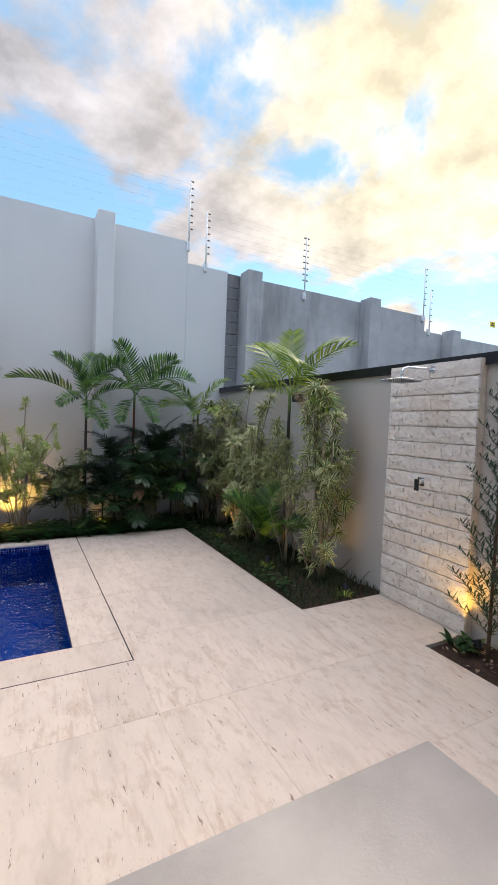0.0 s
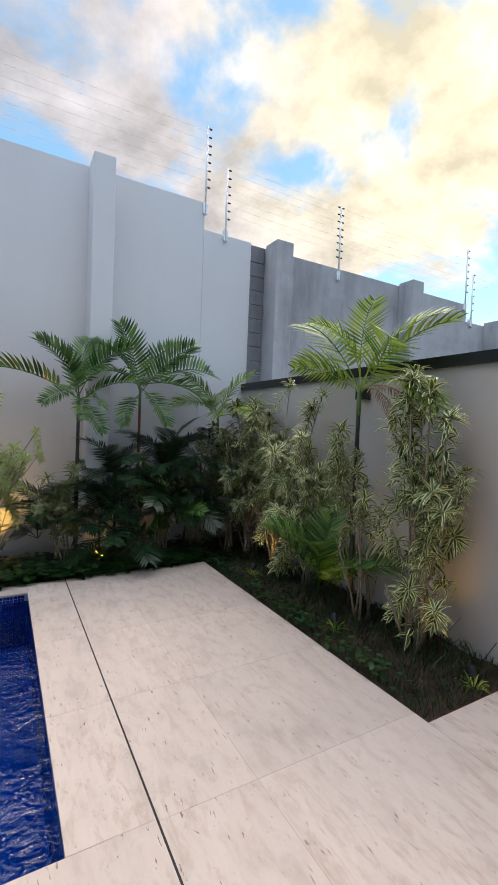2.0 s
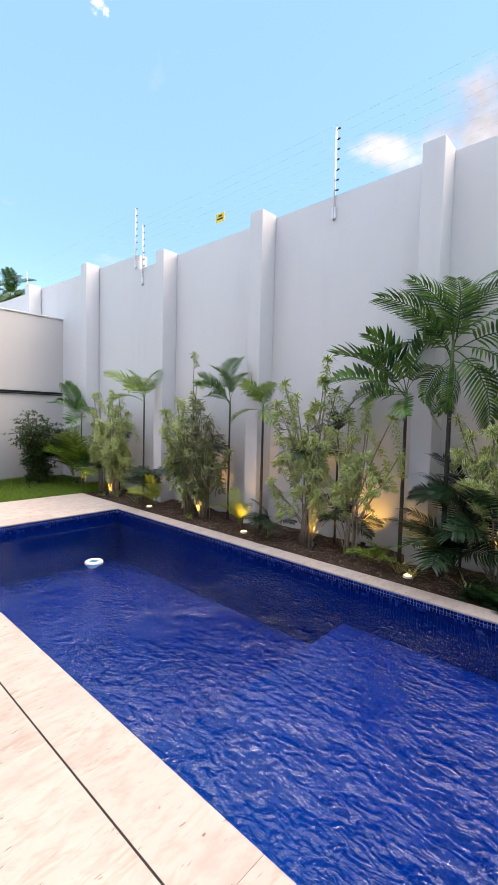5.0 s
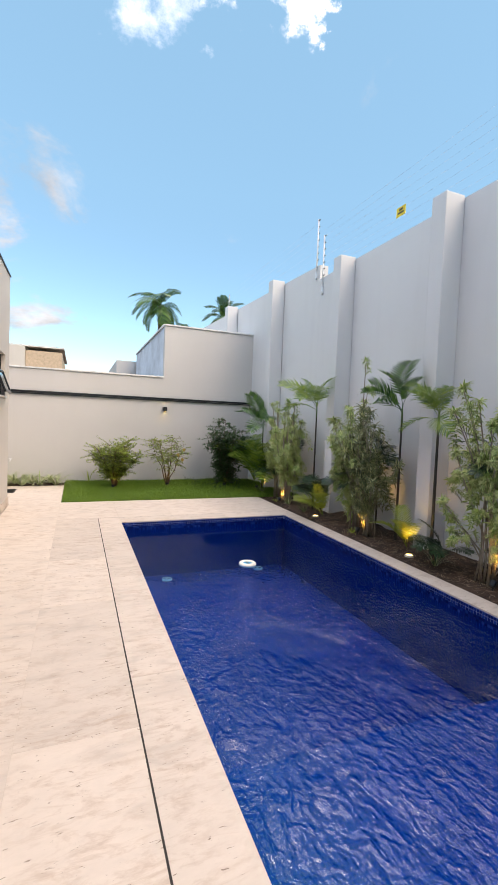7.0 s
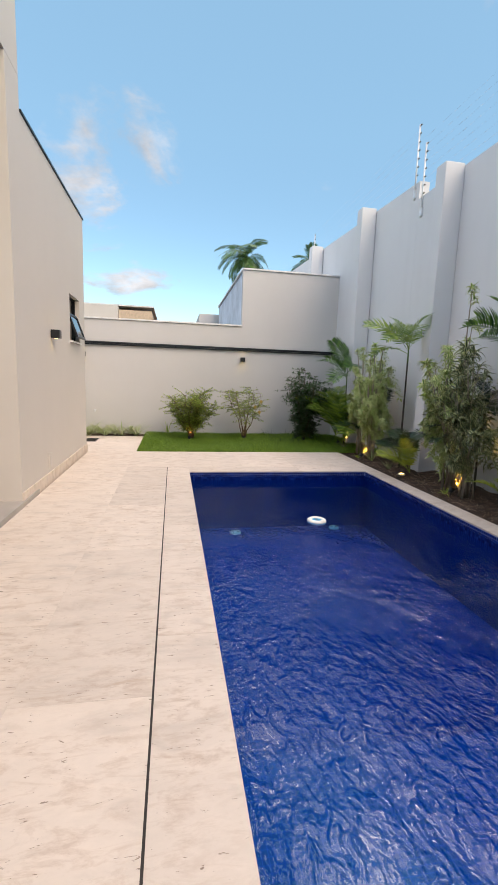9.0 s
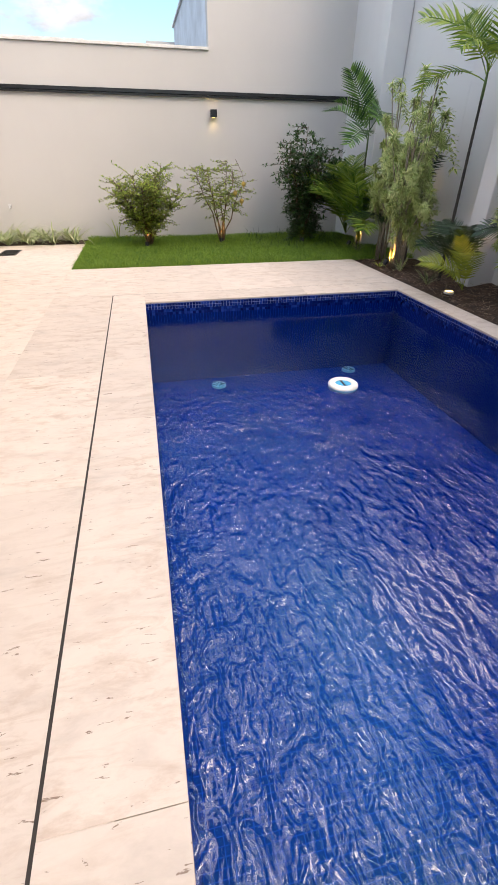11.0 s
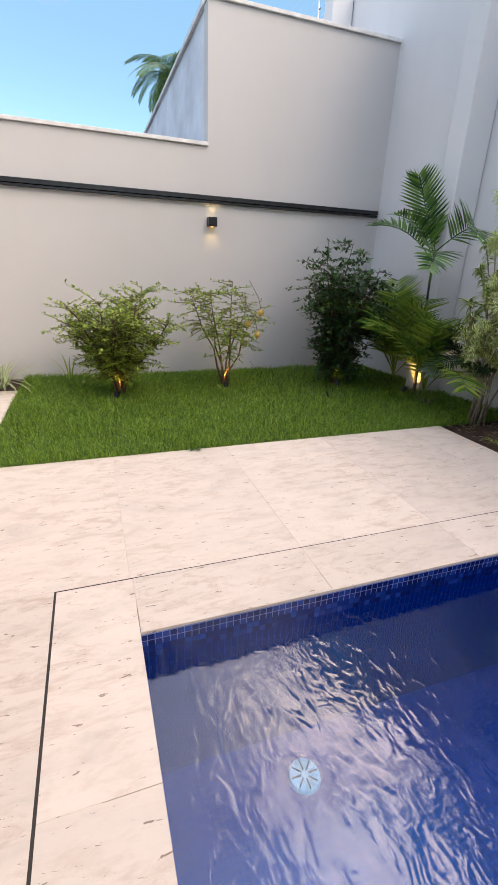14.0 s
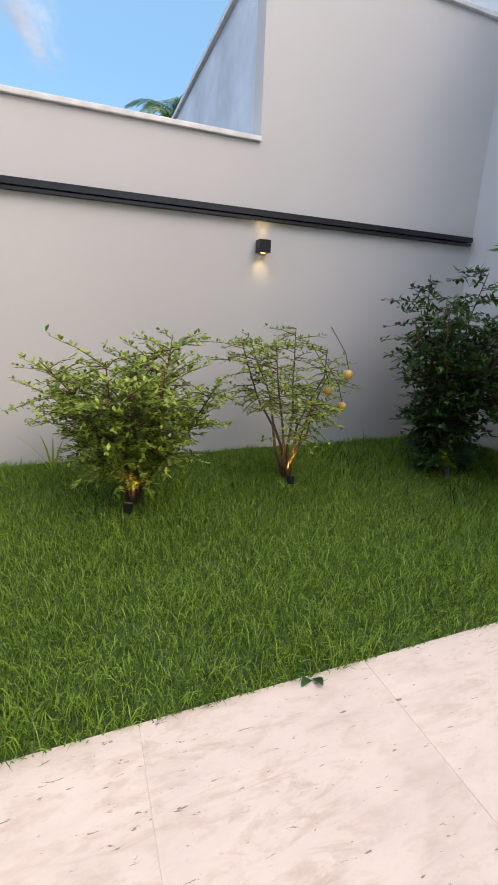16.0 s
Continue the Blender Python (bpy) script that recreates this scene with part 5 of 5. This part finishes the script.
add_box(sash, a + 0.04, a + 0.07, -0.02, 0.01, -0.33, -0.03), add_box(sash, b - 0.07, b - 0.04, -0.02, 0.01, -0.33, -0.03)
so = part("window_sash", sash, M_BLACK, win, "black sash tilted outwards")
so.matrix_local = pose(0, 0.03, WZB - 0.26, 20, 0, 0)
gl = part("pane", block(a + 0.07, b - 0.07, -0.008, -0.002, -0.33, -0.03), M_SLATE, so, "dark glass")
part("window_sill", block(a - 0.03, b + 0.03, -0.04, 0.09, c - 0.03, c - 0.002), M_CAPWHITE, win)
ou = thing("wall_outlet", (-6.15, HY, 0.27), "small beige weatherproof cover low on the house wall", "wall cover")
part("cover", block(-0.07, 0.07, 0.001, 0.014, -0.09, 0.09, 0.004), M_HOUSE, ou)
tp = thing("garden_tap", (WX, -1.68, 0.50), "small metal garden tap low on the west wall", "tap")
tb = bmesh.new()
add_tube(tb, [(0, 0, 0), (0.07, 0, 0), (0.09, 0, -0.03)], 0.011, 8)
part("spout", tb, M_STEEL, tp)
part("tap_handle", block(0.03, 0.05, -0.03, 0.03, 0.015, 0.03, 0.004), M_STEEL, tp)

# ---- porch back wall with a barbecue niche ----
M_WOOD = plain("warm_wood_slat", (0.36, 0.17, 0.065), 0.5, 0, 0.35, 5)
nic = thing("barbecue_niche", (-5.36, -1.6, 0), "stone-clad porch wall with a niche of warm wooden slats", "barbecue niche", kind="structure")
for i in range(12):
    z = 2.26 + i * 0.17
    part("stone", block(-0.12, 0.0 + 0.008 * (i % 3), -1.9, -0.005, z, z + 0.165, 0.004), M_CLAD, nic)
for i in range(12):
    part("slat", block(-0.35, -0.30, -1.9, -0.03, 0.25 + i * 0.16, 0.25 + i * 0.16 + 0.13, 0.006), M_WOOD, nic)
part("niche_jamb", block(-0.12, 0.0, -0.055, -0.005, 0.05, 2.255), M_CLAD, nic)

# ---- pool things ----
fl = thing("pool_floater", (-4.85, 1.58, WATER_Z), "white ring-shaped pool floater with a blue solar cell", "pool floater")
bm = bmesh.new()
prof = [(0.062, 0.006), (0.070, 0.020), (0.10, 0.022), (0.118, 0.012), (0.122, 0.0), (0.115, -0.02), (0.07, -0.03)]
rings = [[bm.verts.new((rr * math.cos(2 * math.pi * k / 36), rr * math.sin(2 * math.pi * k / 36), zz)) for k in range(36)] for rr, zz in [(p * 0.84, q) for p, q in prof]]
for p, q in zip(rings, rings[1:]):
    for k in range(36):
        bm.faces.new((p[k], q[k], q[(k + 1) % 36], p[(k + 1) % 36]))
part("ring", bm, plain("white_plastic", (0.85, 0.84, 0.78), 0.35), fl, "", True)
bm = bmesh.new()
bmesh.ops.create_cone(bm, cap_ends=True, segments=30, radius1=0.056, radius2=0.056, depth=0.02, matrix=Matrix.Translation((0, 0, 0.0)))
part("solar_cell", bm, plain("light_blue_cell", (0.08, 0.42, 0.68), 0.2), fl, "light blue disc")
part("cell_bar", block(-0.046, 0.046, -0.005, 0.005, 0.010, 0.014), M_BLACK, fl)
for dx, dy in ((-6.50, 0.97), (-6.60, 2.48)):
    dr = thing("pool_drain", (dx, dy, DEEP), "round pale slotted drain in the pool floor", "pool drain", "pool drains")
    bm = bmesh.new()
    bmesh.ops.create_cone(bm, cap_ends=True, segments=24, radius1=0.075, radius2=0.07, depth=0.02, matrix=Matrix.Translation((0, 0, 0.01)))
    part("drain_rim", bm, M_CAPWHITE, dr)
    bm = bmesh.new()
    for k in range(8):
        a = radians(45 * k)
        add_tube(bm, [(0.02 * math.cos(a), 0.02 * math.sin(a), 0.022), (0.062 * math.cos(a), 0.062 * math.sin(a), 0.022)], 0.004, 4)
    part("drain_slots", bm, M_GROUT, dr)

# ---- beyond the walls ----
nb = thing("neighbour_building", (0, 0, 0), "pale neighbouring building clad in rough bluish white stone beyond the wall", "building", kind="structure")
M_NBSTONE = concrete("rough_pale_stone", (0.64, 0.68, 0.76), 0.85, False)
part("wall", block(-17.0, WX - 0.25, 1.70, 4.15, -0.5, 3.88), M_NBSTONE, nb)
part("roof_coping", block(-17.0, WX - 0.25, 1.66, 4.15, 3.885, 3.93), M_CAPWHITE, nb)
part("wall", block(-21.5, -17.1, 1.0, 4.15, -0.5, 3.65), M_WEST, nb)
hs = thing("far_house", (0, 0, 0), "far beige house with a flat roof and stone band", "house", kind="structure")
part("wall", block(-36, -28, -7.8, -3.15, -0.5, 5.35), M_HOUSE, hs)
part("wall", block(-36, -28.05, -3.13, -1.22, -0.5, 5.15), plain("brown_stone_band", (0.55, 0.42, 0.30), 0.8), hs, "brown stone")
part("roof_coping", block(-36.1, -28.02, -7.9, -1.1, 5.36, 5.44), M_CAPWHITE, hs)


def tall_palm(x, y, h, s, seed):
    t = thing("tall_palm", (x, y, 0), "tall palm with a full drooping crown far beyond the wall", "palm", "tall palms beyond the walls")
    bm = bmesh.new()
    add_tube(bm, [(0, 0, -0.5), (0.1, 0, h * 0.5), (0, 0, h)], [0.2, 0.15, 0.12], 8)
    part("trunk", bm, M_BARK, t)
    r = random.Random(seed)
    for k in range(26):
        place("frond", FROND_FAR[k % 3], t, frond_pose((0, 0, h), k * 2.4, radians(r.uniform(-45, 85)), s * r.uniform(0.85, 1.1), r.uniform(-0.5, 0.5)))


FROND_FAR = [frond_mesh("frond", M_PALM, 1.0, 26, 0.30, 0.022, 2.6 + 0.4 * k, 0.2, 1.8, 60 + k, 0.1) for k in range(3)]
tall_palm(-28, 4.4, 8.6, 2.0, 1)
tall_palm(-29, 8.9, 8.4, 2.0, 2)
tall_palm(-27, 9.3, 7.7, 1.7, 3)
tall_palm(-26, 5.6, 6.3, 1.4, 4)

# ---- soil surfaces ----


def earth(name, x0, x1, y0, y1, z, material, seed, amp=0.025):
    bm = bmesh.new()
    nx, ny = max(2, int((x1 - x0) / 0.06)), max(2, int((y1 - y0) / 0.06))
    vs = [[bm.verts.new((x0 + (x1 - x0) * i / nx, y0 + (y1 - y0) * j / ny, z + amp * noise.fractal(Vector((i * 0.21, j * 0.21, seed)), 1.0, 2.0, 4))) for j in range(ny + 1)] for i in range(nx + 1)]
    for i in range(nx):
        for j in range(ny):
            bm.faces.new((vs[i][j], vs[i + 1][j], vs[i + 1][j + 1], vs[i][j + 1]))
    return structure(name, bm, material, smooth=True)


earth("soil_bed", -8.39, EX, 3.205, NY, -0.025, M_SOIL, 1)
earth("soil_bed", 1.465, EX, 0.215, 3.205, -0.025, M_SOIL, 2)
earth("soil_bed", 1.945, EX, -6.0, -0.655, -0.025, M_SOIL, 3)
earth("soil_bed", WX, -10.42, -6.0, -0.56, -0.02, M_SOIL, 4)
earth("turf", WX, -8.395, -0.56, NY, -0.012, M_TURF, 5, 0.012)

# ---- shower stones ----
def clad_stones():
    r = random.Random(11)
    rows = 16
    hh = 2.11 / rows
    for i in range(rows):
        y = -0.67
        first = r.uniform(0.10, 0.26)
        while y < 0.2:
            w = first if y == -0.67 else r.uniform(0.17, 0.30)
            y1 = y + w
            if y1 > 0.205 - 0.09:
                y1 = 0.205
            z0, z1 = i * hh, (i + 1) * hh
            out = r.uniform(0.0, 0.007)
            bm = bmesh.new()
            ny, nz = 7, 4
            grid = []
            for a in range(ny + 1):
                col = []
                for b in range(nz + 1):
                    u, v = a / ny, b / nz
                    edge = (0 < a < ny) and (0 < b < nz)
                    dz = r.uniform(0.0, 0.009) if b == 0 else (-r.uniform(0.0, 0.003) if b == nz else 0)
                    dx = -(out + r.uniform(0.0, 0.004) + (0.004 if edge else 0.0) + r.uniform(0, 0.004))
                    col.append(bm.verts.new((CF + dx, y + 0.0012 + (y1 - y - 0.0024) * u, z0 + 0.002 + (z1 - z0 - 0.003) * v + dz)))
                grid.append(col)
            for a in range(ny):
                for b in range(nz):
                    bm.faces.new((grid[a][b], grid[a][b + 1], grid[a + 1][b + 1], grid[a + 1][b]))
            rim = [grid[a][0] for a in range(ny + 1)] + [grid[ny][b] for b in range(1, nz + 1)] + [grid[a][nz] for a in range(ny - 1, -1, -1)] + [grid[0][b] for b in range(nz - 1, 0, -1)]
            back = [bm.verts.new((CF + 0.012, p.co.y, p.co.z)) for p in rim]
            for k in range(len(rim)):
                k2 = (k + 1) % len(rim)
                bm.faces.new((rim[k], rim[k2], back[k2], back[k]))
            part("stone", bm, M_CLAD, shower)
            y = y1
            if y >= 0.204:
                break


clad_stones()

# ---- waterline tiles ----
def waterline():
    V, F = [], []

    def quad(o, du, dv):
        n = len(V)
        V.extend([o, tuple(a + b for a, b in zip(o, du)), tuple(a + b + c for a, b, c in zip(o, du, dv)), tuple(a + c for a, c in zip(o, dv))])
        F.append((n, n + 1, n + 2, n + 3))
    p = 0.0285
    g = 0.003
    for z in range(4):
        zz = -0.0165 - (z + 1) * p
        for i in range(int((Y1 - Y0) / p)):
            quad((X0 + 0.003, Y0 + i * p, zz), (0, p - g, 0), (0, 0, p - g))
            quad((X1 - 0.003, Y0 + i * p, zz), (0, p - g, 0), (0, 0, p - g))
        for i in range(int((X1 - X0) / p)):
            quad((X0 + i * p, Y1 - 0.003, zz), (p - g, 0, 0), (0, 0, p - g))
            quad((X0 + i * p, Y0 + 0.003, zz), (p - g, 0, 0), (0, 0, p - g))
    me = bpy.data.meshes.new("waterline_tiles")
    me.from_pydata(V, [], F)
    me.materials.append(M_TILE)
    ob = new("waterline_tiles", me)
    ob.parent = pool
    tagged(ob, "small cobalt glass tiles at the waterline", kind="stuff")


waterline()
for x0, x1, y0, y1 in ((X0, X0 + 0.0015, Y0, Y1), (X1 - 0.0015, X1, Y0, Y1), (X0, X1, Y0, Y0 + 0.0015), (X0, X1, Y1 - 0.0015, Y1)):
    part("tile_joint", block(x0, x1, y0, y1, -0.0745, -0.016), M_GROUTBLUE, pool)

# ---- paving ----
paving = thing("pavement", (0, 0, 0), "large cream travertine slabs laid round the pool", "paving", kind="structure")
GAP = 0.0008
slab_cache = {}


def slab(x0, x1, y0, y1, low=-0.05):
    w, d = round(x1 - x0 - 2 * GAP, 4), round(y1 - y0 - 2 * GAP, 4)
    if w < 0.02 or d < 0.02:
        return
    key = (w, d, low)
    if key not in slab_cache:
        slab_cache[key] = mesh_of("slab", block(-w / 2, w / 2, -d / 2, d / 2, low, 0, 0.0014), M_STONE)
    ob = new("slab", slab_cache[key])
    ob.parent = paving
    ob.location = ((x0 + x1) / 2, (y0 + y1) / 2, 0)


def grid(x0, x1, y0, y1, xs, ys, **k):
    xs = [x0] + [v for v in sorted(xs) if x0 + 0.02 < v < x1 - 0.02] + [x1]
    ys = [y0] + [v for v in sorted(ys) if y0 + 0.02 < v < y1 - 0.02] + [y1]
    for a, b in zip(xs, xs[1:]):
        for c, d in zip(ys, ys[1:]):
            slab(a, b, c, d, **k)


J = 0.0035
part("mortar_bed", block(-10.42, -8.40, -6, -0.56, -0.08, -0.0015), M_BED, paving)
part("mortar_bed", block(-8.40, X0 - 0.15, -1.36, 3.20, -0.08, -0.0015), M_BED, paving)
part("mortar_bed", block(X0 - 0.148, X1 + 0.148, -1.36, Y0 - 0.152, -0.08, -0.0015), M_BED, paving)
part("mortar_bed", block(X1 + 0.15, 1.46, -1.36, 3.20, -0.08, -0.0015), M_BED, paving)
part("mortar_bed", block(1.462, 1.94, -6, -0.652, -0.08, -0.0015), M_BED, paving)
part("mortar_bed", block(1.462, 2.36, -0.65, 0.208, -0.08, -0.0015), M_BED, paving)
for x0, x1, y0, y1 in ((-7.033, -7.027, 0.006, 3.20), (-0.005, 0.005, 0.006, 3.20), (-7.04, 0.005, -0.005, 0.005)):
    part("expansion_joint", block(x0, x1, y0, y1, -0.0014, -0.0008), M_GROUT, paving)
YS = [0.30, 1.13, 1.96, 2.80]
BY = 3.20
grid(-7.03 + J, -J, J, Y0 + 0.004, [-6.17, -4.45, -2.73, -1.2], [], low=-0.014)
grid(X1 - 0.004, -J, Y0 + 0.004, BY, [], YS[1:], low=-0.014)
grid(-7.03 + 0.0015, X0 + 0.004, Y0 + 0.004, BY, [], YS[1:], low=-0.014)
grid(X0 + 0.004, X1 - 0.004, Y1 - 0.004, BY, [-5.8 + 1.3 * i for i in range(5)], [], low=-0.014)
grid(-7.0285, 0, -0.57, -J, [-5.1, -3.9, -2.3, -0.30], [])
grid(-8.41, 0, -1.365, -0.57, [-6.6, -4.6, -2.9, -1.1], [])
grid(-8.40, -7.03 - 0.0015, -0.57, BY, [], YS)
grid(J, 0.45, -0.57, BY, [], YS)
grid(0.45, 1.46, -0.57, BY, [], YS)
grid(1.46, 2.265, -0.57, 0.206, [], [])
grid(2.267, 2.36, -0.65, 0.206, [], [])
grid(0, 1.94, -1.345, -0.57, [0.40, 1.46], [])
grid(1.103, 1.94, -6, -1.345, [], [-2.2, -3.05, -3.9, -4.8])
grid(1.94, 2.265, -0.65, -0.57, [], [])
grid(-10.42, -8.40, -1.45, -0.57, [-9.2], [])
grid(-10.42, -8.43, -6, -1.45, [-9.2], [-2.3, -3.2, -4.0, -4.9])
gr = thing("floor_grate", (-9.75, -1.55, 0), "small dark metal drain grate in the paving behind the house", "grate")
part("frame", block(-0.22, 0.22, -0.12, 0.12, 0.001, 0.006), M_BLACK, gr)
for i in range(7):
    part("bar", block(-0.19 + i * 0.06, -0.17 + i * 0.06, -0.10, 0.10, 0.0065, 0.012), M_BLACK, gr)
